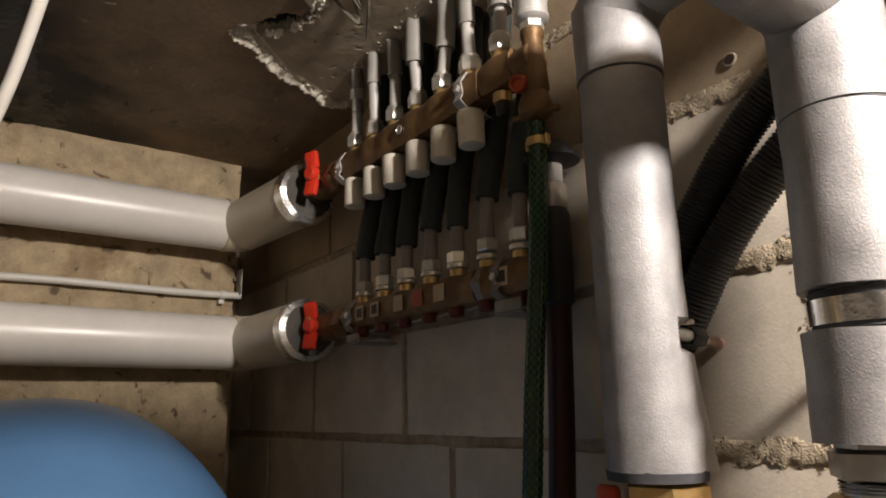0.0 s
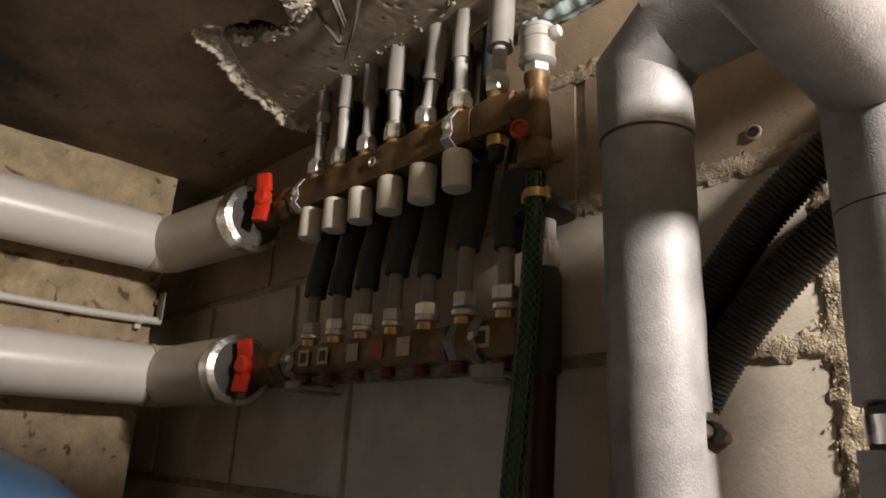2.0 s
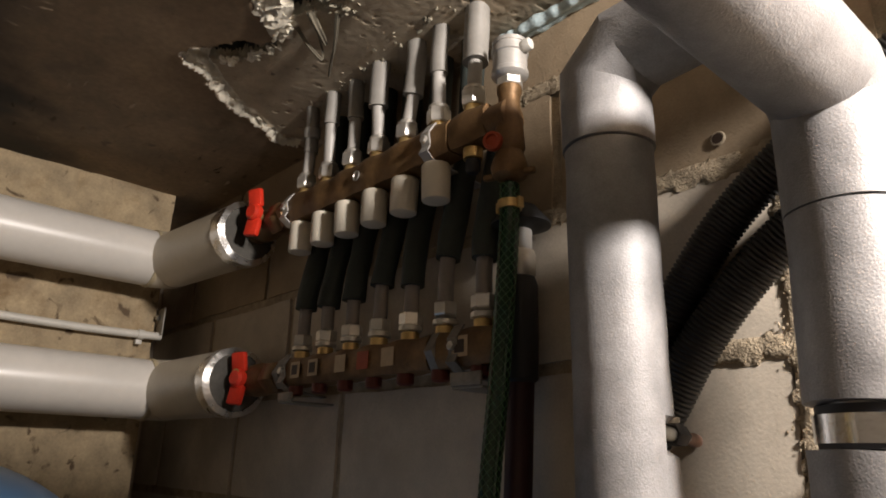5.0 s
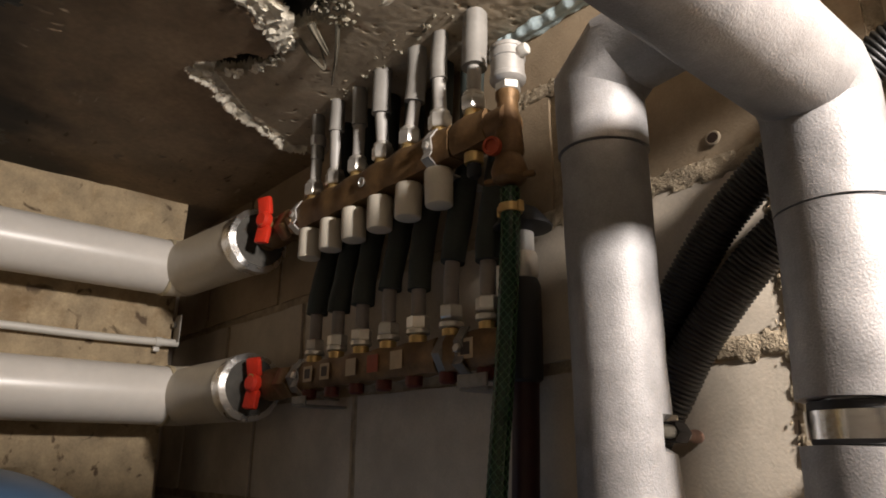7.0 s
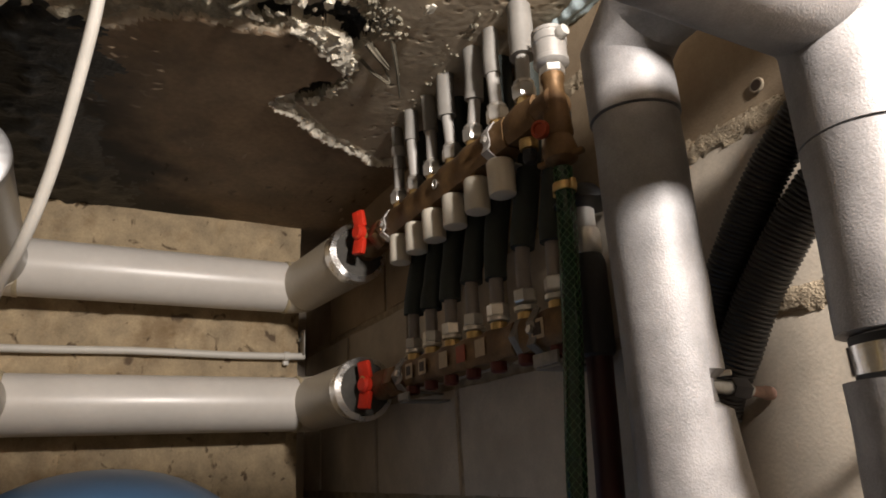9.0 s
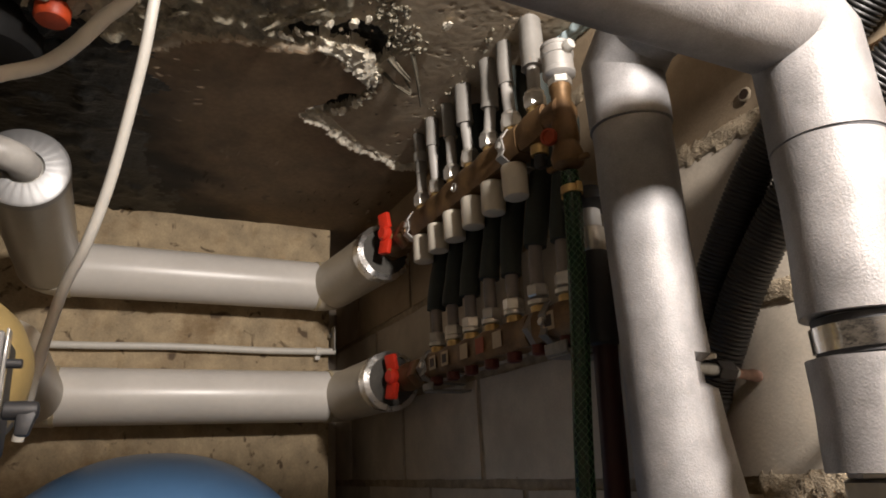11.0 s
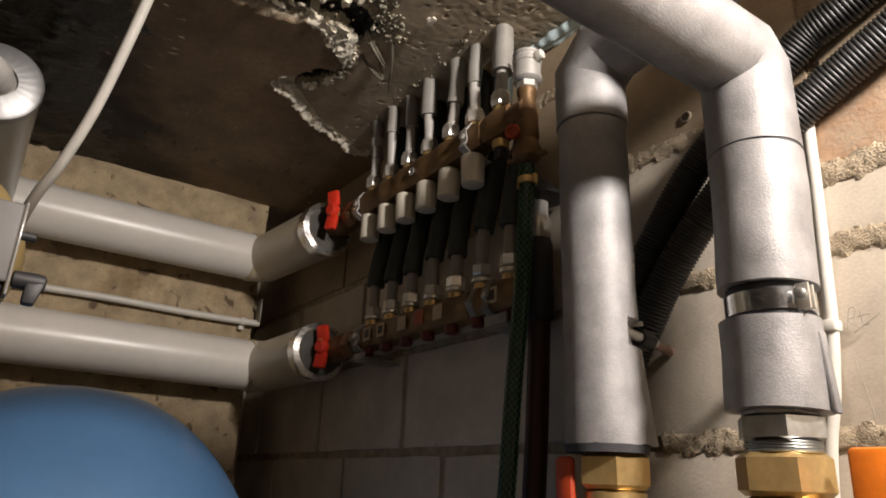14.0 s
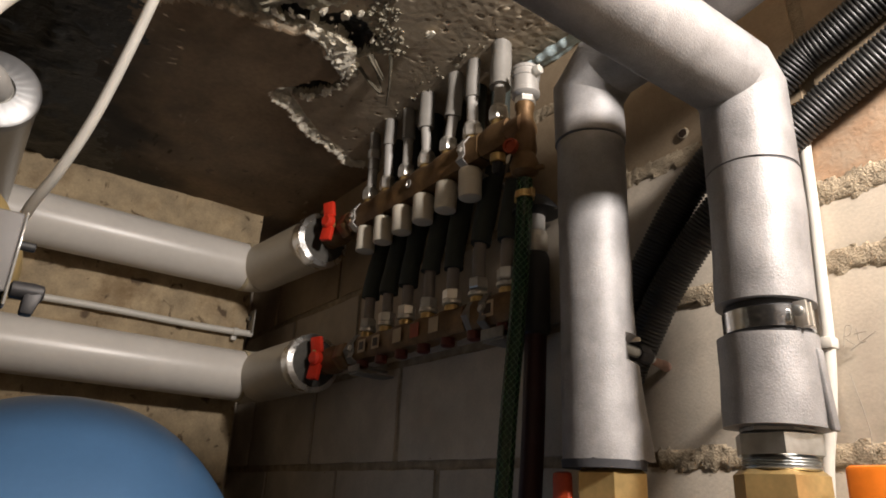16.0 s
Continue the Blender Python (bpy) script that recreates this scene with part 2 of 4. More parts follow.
ORANGE = mat("orange_enamel", (0.80, 0.20, 0.015), 0.4, vary=0.12, scale=50, grain=200, bump=0.05)
DRED = mat("dark_red_hose", (0.032, 0.005, 0.006), 0.5, vary=0.2, scale=50, grain=200, bump=0.1)
GREEN = mat("green_hose", (0.008, 0.034, 0.013), 0.22, vary=0.2, scale=60, grain=200, bump=0.03)
GREENRIB = mat("green_braid", (0.05, 0.13, 0.055), 0.4, vary=0.2, scale=60, grain=200, bump=0.05)
BLUE = mat("blue_enamel", (0.073, 0.163, 0.31), 0.38, vary=0.08, scale=12, grain=120, bump=0.03)
CABLE = mat("white_cable", (0.58, 0.555, 0.50), 0.45, vary=0.08, scale=40, grain=200, bump=0.04)
BOXGREY = mat("grey_housing", (0.105, 0.102, 0.10), 0.6, vary=0.08, scale=40, grain=300, bump=0.08)
YELLOW = mat("yellowed_plastic", (0.24, 0.175, 0.07), 0.5, vary=0.15, scale=20, grain=200, bump=0.05)
FILM = mat("pale_blue_film", (0.55, 0.68, 0.71), 0.3, vary=0.22, scale=60, grain=200, bump=0.5, dist=0.003)
STICKER = mat("paper_sticker", (0.50, 0.38, 0.24), 0.6, vary=0.15, scale=60, grain=300, bump=0.05)
INK = mat("dark_print", (0.05, 0.03, 0.02), 0.6, vary=0.2, scale=60, grain=300, bump=0.0)
EXPOSED = mat("exposed_concrete", (0.47, 0.39, 0.285), 0.95, vary=0.22, scale=34, grain=330, bump=0.08, dist=0.002, stain=(0.34, 0.275, 0.20), stain_at=0.55, spot=(0.16, 0.13, 0.10), spot_scale=120, spot_at=0.66)
RUBBLE = mat("crumbling_concrete", (0.42, 0.38, 0.285), 0.9, vary=0.45, scale=40, grain=260, bump=0.6, dist=0.004, stain=(0.13, 0.12, 0.095), stain_at=0.52)
# black of the tarred strip; also painted into the ceiling hollows as their shade
TAR_AND_SHADE = mat("tar_and_dark", (0.022, 0.022, 0.020), 0.5, vary=0.4, scale=40, grain=150, bump=0.6, dist=0.004)
JACKET_GREY = mat("grey_jacket", (0.54, 0.48, 0.38), 0.38, vary=0.10, scale=12, grain=120, bump=0.06, stain=(0.42, 0.36, 0.26), stain_at=0.62)
BRUSHED = mat("brushed_jacket", (0.36, 0.345, 0.31), 0.35, metal=0.6, vary=0.12, scale=18, grain=200, bump=0.08)
STICKER_RED = mat("red_sticker", (0.36, 0.07, 0.03), 0.6, vary=0.2, scale=60, grain=300, bump=0.05)
PENCIL = mat("pencil_mark", (0.33, 0.29, 0.24), 0.8, vary=0.2, scale=60, grain=300, bump=0.0)
RUBBER = mat("black_rubber", (0.02, 0.02, 0.022), 0.6, vary=0.2, scale=60, grain=300, bump=0.1)
RIBBED = mat("black_corrugated_hose", (0.014, 0.0135, 0.013), 0.5, vary=0.2, scale=60, grain=300, bump=0.02, spec=0.9)
REDPLUG = mat("faded_red_plastic", (0.36, 0.22, 0.17), 0.6, vary=0.3, scale=80, grain=300, bump=0.1, stain=(0.45, 0.06, 0.04), stain_at=0.5)
CREAM = mat("white_polypropylene", (0.50, 0.47, 0.40), 0.45, vary=0.06, scale=30, grain=200, bump=0.04)
CLEAR = mat("clear_edge", (0.22, 0.22, 0.21), 0.12, vary=0.1, scale=60, grain=300, bump=0.0)
SPLINTER = mat("pale_wood", (0.17, 0.15, 0.11), 0.8, vary=0.3, scale=60, grain=300, bump=0.3)
RETURN_TUBE = mat("dull_grey_tube", (0.24, 0.21, 0.19), 0.5, vary=0.15, scale=40, grain=200, bump=0.08)
SATIN = mat("satin_nickel", (0.52, 0.50, 0.47), 0.42, metal=0.5, vary=0.1, scale=60, grain=300, bump=0.08)
KNOB_RED = mat("dull_red_plastic", (0.38, 0.06, 0.02), 0.45, vary=0.15, scale=50, grain=200, bump=0.05)
DISC = mat("brushed_disc", (0.36, 0.36, 0.36), 0.5, metal=0.85, vary=0.08, scale=20, grain=200, bump=0.03)
DULL_RED = mat("dark_red_enamel", (0.42, 0.05, 0.012), 0.45, vary=0.2, scale=50, grain=200, bump=0.08)
DULL_NICKEL = mat("dull_nickel", (0.27, 0.25, 0.22), 0.5, metal=0.35, vary=0.3, scale=60, grain=300, bump=0.1)
STEM_RED = mat("dark_red_plastic", (0.11, 0.016, 0.009), 0.5, vary=0.2, scale=50, grain=200, bump=0.05)
SOOT = mat("matt_black_rubber", (0.012, 0.012, 0.012), 0.9, vary=0.3, scale=40, grain=200, bump=0.1, spec=0.2)
PLUG = mat("grey_foam", (0.075, 0.07, 0.06), 0.9, vary=0.3, scale=60, grain=300)
ZINC = mat("bright_zinc", (0.80, 0.81, 0.82), 0.17, metal=1.0, vary=0.1, scale=80, grain=260, bump=0.25, dist=0.001)
STAINED = mat("brown_stained_block", (0.38, 0.29, 0.19), 0.9, vary=0.25, scale=11, grain=420, bump=0.3, dist=0.003, per_object=0.06, stain=(0.25, 0.18, 0.11), stain_at=0.5)
# ---- structure ----
CZ = 2.2

tagged(single("floor", box((-0.35, -3.0, -0.2), (3.4, 0.2, 0.0)), FLOORM, "grey cement screed floor of the basement", "floor", kind="structure"))
tagged(single("wall_south", box((-0.35, -3.0, 0.0), (3.4, -2.8, CZ + 0.09)), BLOCK, "grey concrete block wall of the basement", "wall", kind="structure"))
tagged(single("wall_east", box((3.2, -2.8, 0.0), (3.4, 0.0, CZ + 0.09)), BLOCK, "grey concrete block wall of the basement", "wall", kind="structure"))


def wall_west():
    """Cast concrete wall with an uneven face; it stops short of the block wall."""
    bm = bmesh.new()
    ny, nz = 220, 110
    y0, y1, z0, z1 = -2.3, -0.075, 1.2, CZ + 0.03
    grid = []
    for j in range(nz + 1):
        row = []
        for i in range(ny + 1):
            y, z = y0 + (y1 - y0) * (i / ny) ** 0.6, z0 + (z1 - z0) * j / nz
            d = 0.004 * noise.noise(Vector((y * 6, z * 6, 0.3))) + 0.0025 * noise.noise(Vector((y * 25, z * 25, 1.3)))
            pit = noise.noise(Vector((y * 38, z * 38, 4.1)))
            if pit > 0.34:
                d -= 0.03 * (pit - 0.34)
            if z > CZ - 0.03:
                d += 0.003
            row.append(bm.verts.new((d, y, z)))
        grid.append(row)
    for j in range(nz):
        for i in range(ny):
            bm.faces.new((grid[j][i], grid[j][i + 1], grid[j + 1][i + 1], grid[j + 1][i]))
    edge = [[bm.verts.new((-0.2, grid[j][ny].co.y + 0.004 * noise.noise(Vector((j * 0.9, 2, 0))), grid[j][ny].co.z))] for j in range(nz + 1)]
    for j in range(nz):
        bm.faces.new((grid[j][ny], edge[j][0], edge[j + 1][0], grid[j + 1][ny]))
    box((-0.2, -2.3, 0.0), (0.0, -0.075, 1.2), bm=bm)
    box((-0.2, -2.3, 1.2), (-0.1, -0.08, CZ + 0.03), bm=bm)
    box((-0.2, -2.8, 0.0), (-0.002, -2.3, CZ + 0.03), bm=bm)
    return single("wall_west", bm, WALLC, "bare cast concrete wall, yellowish grey with damp stains", "wall", kind="structure")


wall_west()
single("wall_recess", box((-0.35, -0.3, 0.0), (-0.201, 0.0, CZ + 0.06)), BLOCK, "dark narrow recess beside the block wall", "wall", kind="structure")


# the spalled part of the ceiling, where the brown coat has come off, and the hollows in it
RECESS = [(0.318, -0.058), (0.345, -0.112), (0.356, -0.138), (0.388, -0.186), (0.410, -0.214), (0.430, -0.243), (0.452, -0.238), (0.494, -0.211),
          (0.530, -0.180), (0.556, -0.190), (0.577, -0.222), (0.587, -0.256), (0.572, -0.275), (0.566, -0.310), (0.566, -0.350), (0.55, -0.392),
          (0.52, -0.42), (0.50, -0.50), (0.42, -0.56), (0.40, -0.75), (1.6, -0.75), (1.6, 0.03), (0.34, 0.03)]
HOLLOWS = ([(0.447, -0.237), (0.494, -0.210), (0.531, -0.179), (0.509, -0.168), (0.461, -0.186), (0.44, -0.212)],
           [(0.575, -0.300), (0.588, -0.262), (0.582, -0.222), (0.566, -0.190), (0.605, -0.168), (0.628, -0.185), (0.642, -0.230), (0.618, -0.270), (0.60, -0.31)])
CRUMBLED = [(0.553, -0.405), (0.570, -0.350), (0.585, -0.300), (0.622, -0.268), (0.66, -0.250), (0.70, -0.27), (0.85, -0.33), (1.6, -0.33), (1.6, -0.75), (0.40, -0.75), (0.46, -0.52)]
BLACKENED = [(0.0, -0.372), (0.06, -0.378), (0.15, -0.40), (0.24, -0.435), (0.36, -0.445), (0.44, -0.425), (0.50, -0.45), (0.56, -0.56), (0.60, -0.78), (-0.1, -0.78), (-0.1, -0.38)]
LIP = RECESS[:6]
MASS = [(0.588, -0.256), (0.578, -0.225), (0.558, -0.194), (0.534, -0.180)]


def near(x, y, line):
    """Distance to a polyline."""
    best = 9.0
    for (ax, ay), (bx, by) in zip(line, line[1:]):
        dx, dy = bx - ax, by - ay
        t = max(0, min(1, ((x - ax) * dx + (y - ay) * dy) / (dx * dx + dy * dy)))
        best = min(best, math.hypot(x - ax - t * dx, y - ay - t * dy))
    return best


def inside(x, y, poly):
    """Signed distance to a polygon, positive inside."""
    best, odd = 9.0, False
    for (ax, ay), (bx, by) in zip(poly, poly[1:] + poly[:1]):
        dx, dy = bx - ax, by - ay
        t = max(0, min(1, ((x - ax) * dx + (y - ay) * dy) / (dx * dx + dy * dy)))
        best = min(best, math.hypot(x - ax - t * dx, y - ay - t * dy))
        if (ay > y) != (by > y) and x < ax + (y - ay) * dx / dy:
            odd = not odd
    return best if odd else -best


def ceiling():
    """Concrete slab under a brown coat, spalled in a ragged recess with white broken edges."""
    bm = bmesh.new()
    xs = [-0.3, -0.15, -0.05] + [0.0075 * i for i in range(40)] + [0.30 + 0.0023 * i for i in range(200)] + [0.76 + 0.0028 * i for i in range(80)] + [0.985 + 0.006 * i for i in range(30)] + [1.18, 1.25, 1.34, 1.40, 2.0, 3.3]
    ys = [-2.9, -2.3, -1.8, -1.3, -1.0, -0.8] + [-0.74 + 0.008 * i for i in range(35)] + [-0.46 + 0.005 * i for i in range(18)] + [-0.37 + 0.0023 * i for i in range(161)] + [0.005, 0.1]
    kinds = {}
    rnd = random.Random(11)
    grid = []
    for j, y in enumerate(ys):
        row = []
        for i, x in enumerate(xs):
            busy = -0.05 < x < 1.2 and y > -0.8
            z = CZ + 0.0018 * noise.noise(Vector((x * 7, y * 7, 5))) + 0.00012 * noise.noise(Vector((x * 60, y * 60, 2)))
            kind = 0
            if busy:
                wob = 0.009 * noise.noise(Vector((x * 26, y * 26, 0))) + 0.006 * noise.noise(Vector((x * 70, y * 70, 3))) + 0.003 * noise.noise(Vector((x * 170, y * 170, 6)))
                a = inside(x, y, RECESS) + wob
                if a > 0:
                    rise = min(1.0, a / 0.014)
                    grit = noise.fractal(Vector((x * 130, y * 130, 9)), 0.8, 2.1, 3)
                    coarse = max(0.0, min(1.0, (x - 0.68 + 0.5 * (y + 0.16)) / 0.08))
                    z = CZ + 0.001 + 0.0065 * rise + 0.0007 * noise.noise(Vector((x * 16, y * 16, 9))) + (0.00018 + 0.00026 * coarse) * grit
                    kind = 1
                    pit = noise.noise(Vector((x * 150, y * 150, 12))) + 0.4 * noise.noise(Vector((x * 40, y * 40, 15)))
                    if pit > 0.64 - 0.10 * coarse:
                        z += 0.0032
                    c = inside(x, y, CRUMBLED) + 1.2 * wob
                    if c > 0:
                        f = noise.fractal(Vector((x * 17 + y * 8, y * 24 - x * 8, 7)), 0.75, 2.15, 5)
                        f2 = noise.fractal(Vector((x * 60, y * 60, 4)), 0.8, 2.2, 4)
                        z = CZ + 0.005 + min(1.0, c / 0.02) * (0.017 * f + 0.008 * f2)
                        z = max(CZ - 0.006, min(CZ + 0.03, z))
                        kind = 2
                    # deep shade of the hollows is put into colour with the black material
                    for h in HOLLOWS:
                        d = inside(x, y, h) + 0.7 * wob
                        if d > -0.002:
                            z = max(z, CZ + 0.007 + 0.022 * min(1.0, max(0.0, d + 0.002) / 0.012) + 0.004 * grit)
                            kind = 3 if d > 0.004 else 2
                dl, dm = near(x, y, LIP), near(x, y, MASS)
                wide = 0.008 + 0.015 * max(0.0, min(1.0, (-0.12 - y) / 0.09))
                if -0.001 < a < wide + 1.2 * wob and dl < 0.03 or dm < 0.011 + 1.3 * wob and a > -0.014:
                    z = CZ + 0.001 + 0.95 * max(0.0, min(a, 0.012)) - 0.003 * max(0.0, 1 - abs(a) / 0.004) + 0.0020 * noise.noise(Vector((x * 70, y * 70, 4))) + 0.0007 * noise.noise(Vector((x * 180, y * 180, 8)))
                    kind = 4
                tar_and_dark = inside(x, y, BLACKENED) + 3 * wob
                if tar_and_dark > 0 and kind != 4:
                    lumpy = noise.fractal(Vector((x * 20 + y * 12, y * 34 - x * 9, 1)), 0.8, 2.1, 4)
                    z = z - 0.010 * max(0.0, lumpy) * min(1.0, tar_and_dark / 0.06)
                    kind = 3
            if x > 1.37:
                z = CZ + 0.06
            kinds[(i, j)] = kind
            jit = 0.0008 if 0.30 < x < 0.76 and y > -0.37 else 0.0018 if busy else 0
            row.append(bm.verts.new((x + rnd.uniform(-jit, jit), y + rnd.uniform(-jit, jit), z)))
        grid.append(row)
    for j in range(len(ys) - 1):
        for i in range(len(xs) - 1):
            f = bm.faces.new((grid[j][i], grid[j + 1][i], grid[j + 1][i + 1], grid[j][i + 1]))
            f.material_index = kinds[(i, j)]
    box((-0.4, -3.05, CZ + 0.09), (3.45, 0.25, CZ + 0.25), bm=bm)
    for f in bm.faces:
        f.smooth = True
    me = bpy.data.meshes.new("ceiling")
    bm.to_mesh(me)
    bm.free()
    for m in (CEIL, EXPOSED, RUBBLE, TAR_AND_SHADE, PLASTER):
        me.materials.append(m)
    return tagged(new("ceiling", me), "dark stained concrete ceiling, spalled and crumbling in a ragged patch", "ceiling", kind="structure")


ceiling()
# ---- insulated heating pipes with a white jacket ----
def arc(center, a, b, n=9):
    """Points of a quarter turn from center + a to center + b."""
    c, a, b = Vector(center), Vector(a), Vector(b)
    return [c + a * math.cos(math.pi / 2 * i / n) + b * math.sin(math.pi / 2 * i / n) for i in range(n + 1)]


def jacket_pipe(z, x_end, y_end, x_front, kind, YR):
    R = 0.0435
    X, YL = 0.065, -0.545
    t = thing("insulated_pipe", (X, (YL + YR) / 2, z - R), "insulated heating pipe in a glossy white plastic jacket", "pipe", "heating pipes")
    b = 0.030
    part("straight", sweep([(X, YL + b + (YR - YL - 2 * b) * i / 24, z) for i in range(25)], lambda s, a: R, 40), PVC, t)
    end = Vector((x_end, y_end, z))
    el = arc((X + b, YR - b, z), (-b, 0, 0), (0, b, 0))[:-2]
    way = (end - el[-1]).normalized()
    part("elbow", sweep(el, R + 0.0012, 40), JACKET_GREY, t, "greyer moulded elbow with a yellowed seam")
    part("seam", lathe([(R - 0.002, -0.004), (R + 0.0022, -0.003), (R + 0.0022, 0.003), (R - 0.002, 0.004)], (X, YR - b, z), (0, 1, 0), 40), JOINT, t, "yellowed glue seam")
    part("short_run", sweep([el[-1].lerp(end, i / 6) for i in range(7)], R, 40), JACKET_GREY, t)
    bm = lathe([(R + 0.001, -0.022), (R + 0.002, -0.01), (R + 0.0015, 0.0), (R * 0.86, 0.0035), (R * 0.82, -0.004), (0.022, -0.012)], end, way, 40)
    for v in bm.verts:
        v.co += noise.noise_vector(v.co * 90) * 0.0016
    part("end_plug", lathe([(0.020, 0.0), (R * 0.85, 0.0), (R * 0.85, 0.0015), (0.020, 0.0015)], end + way * 0.0006, way, 40), PLUG, t, "grey foam inside the end")
    part("foil_end", bm, FOIL, t, "crumpled aluminium foil tape round the end")
    el = arc((X + b, YL + b, z), (-b, 0, 0), (0, -b, 0))
    part("elbow", sweep(el, R + 0.0012, 40), JACKET_GREY, t, "greyer moulded elbow with a yellowed seam")
    part("seam", lathe([(R - 0.002, -0.004), (R + 0.0022, -0.003), (R + 0.0022, 0.003), (R - 0.002, 0.004)], (X, YL + b, z), (0, 1, 0), 40), JOINT, t, "yellowed glue seam")
    part("front_run", sweep([(X + b + (x_front - X - b) * i / 8, YL, z) for i in range(9)], R, 40), BRUSHED if kind else JACKET_GREY, t)
    if kind:
        # pleated end disc round the bare pipe
        bm = bmesh.new()
        n = 72
        m = Matrix.Translation((x_front, YL, z)) @ basis((1, 0, 0))
        rings = []
        for r, h in ((R + 0.0015, -0.012), (R + 0.0015, 0.001), (R * 0.97, 0.0025), (0.020, 0.004), (0.020, -0.004)):
            rings.append([bm.verts.new(m @ Vector((r * math.cos(2 * math.pi * i / n), r * math.sin(2 * math.pi * i / n), h + (0.00012 * (i % 3) if r < R and h > 0 else 0)))) for i in range(n)])
        for a, c in zip(rings, rings[1:]):
            for i in range(n):
                bm.faces.new((a[i], a[(i + 1) % n], c[(i + 1) % n], c[i]))
        part("end_disc", bm, DISC, t, "pleated shiny aluminium end disc", angle=30)
        part("bare_pipe", sweep(spline([(x_front - 0.01, YL, z), (x_front + 0.008, YL, z), (x_front + 0.022, YL - 0.010, z + 0.002), (x_front + 0.030, YL - 0.045, z + 0.004), (x_front + 0.030, YL - 0.20, z + 0.004)], 8), 0.0165, 24), GREYTUBE, t, "bare grey pipe leaving the insulation")
    return t


jacket_pipe(2.0645, 0.293, -0.072, 0.455, 1, -0.089)
jacket_pipe(1.8655, 0.286, -0.062, 0.42, 0, -0.066)


# ---- silver foam risers ----
def mitre(points, radius, seg=40, rough=0.0012):
    """Foam tube with sharp mitred bends."""
    bm = bmesh.new()
    pts = [Vector(p) for p in points]
    n = len(pts)
    side = None
    prev = None
    for i in range(n):
        d_in = (pts[i] - pts[i - 1]).normalized() if i else (pts[1] - pts[0]).normalized()
        d_out = (pts[i + 1] - pts[i]).normalized() if i < n - 1 else d_in
        nrm = (d_in + d_out).normalized()
        if side is None:
            side = d_in.orthogonal().normalized()
        else:
            side = (side - d_in * side.dot(d_in)).normalized()
        up = d_in.cross(side)
        ring = []
        for k in range(seg):
            a = 2 * math.pi * k / seg
            o = (side * math.cos(a) + up * math.sin(a)) * radius
            o = o - d_in * (o.dot(nrm) / d_in.dot(nrm))
            q = pts[i] + o
            ring.append(bm.verts.new(q + noise.noise_vector(q * 30) * rough))
        if prev:
            for k in range(seg):
                bm.faces.new((prev[k], prev[(k + 1) % seg], ring[(k + 1) % seg], ring[k]))
        else:
            bm.faces.new(ring[::-1])
        prev = ring
        side = (side - d_out * side.dot(d_out)).normalized()
    bm.faces.new(prev)
    return bm


def run(a, b, n=10):
    return [Vector(a).lerp(Vector(b), i / n) for i in range(n + 1)]


P1 = Vector((0.874, -0.088, 0))
P2 = Vector((1.0085, -0.0655, 0))
P2B = Vector((1.0045, -0.071, 0))


def riser_one():
    t = thing("foam_riser", (P1.x, P1.y, 1.70), "vertical pipe in silver-grey foam insulation with a mitred elbow", "pipe", "foam insulated risers")
    # one long sleeve; its slit lower end flares and has a notch for the anchor
    bm = bmesh.new()
    seg, n = 56, 60
    rows = []
    for j in range(n + 1):
        z = 1.7085 + (1.985 - 1.7085) * j / n
        low = max(0.0, (1.792 - z) / 0.083)
        row = []
        for k in range(seg):
            a = 2 * math.pi * k / seg
            off = (a - radians(42) + math.pi) % (2 * math.pi) - math.pi
            r = 0.0302 + 0.0016 * low + 0.0062 * low * math.exp(-(off / 0.42) ** 2)
            if abs(off) < 0.75 and 1.784 < z < 1.803:
                r -= 0.007
            q = Vector((P1.x + 0.0015 * low + r * math.cos(a), P1.y + r * math.sin(a), z))
            if j == 0:
                q.z += 0.0016 * noise.noise(Vector((k * 0.4, 1, 0)))
            row.append(bm.verts.new(q + noise.noise_vector(q * 30) * 0.0009))
        rows.append(row)
    for a, b in zip(rows, rows[1:]):
        for k in range(seg):
            bm.faces.new((a[k], a[(k + 1) % seg], b[(k + 1) % seg], b[k]))
    part("sleeve", bm, FOAM, t)
    part("elbow", mitre([(P1.x, P1.y, 1.9865), (P1.x, P1.y, 2.000), (P1.x, P1.y, 2.020), (P1.x, P1.y, 2.038), (P1.x + 0.022, P1.y - 0.0002, 2.0590), (P1.x + 0.036, P1.y - 0.0003, 2.0598), (P1.x + 0.052, P1.y - 0.0005, 2.0606), (P1.x + 0.075, P1.y - 0.0008, 2.0618), (P1.x + 0.10, P1.y - 0.001, 2.063), (P1.x + 0.20, P1.y - 0.0015, 2.084), (P1.x + 0.52, P1.y - 0.002, 2.153), (P1.x + 0.72, P1.y - 0.002, 2.24)], 0.0318), FOAM, t, angle=16)
    part("sleeve_end", lathe([(0.018, 0), (0.0318, 0), (0.0325, 0.006), (0.018, 0.008)], (P1.x + 0.001, P1.y, 1.7028), seg=40), FOAM_DARK, t, "dark frayed lower end of the foam")
    part("pipe", lathe([(0.0165, 0), (0.0165, 0.12)], (P1.x, P1.y, 1.70)), STEEL, t)


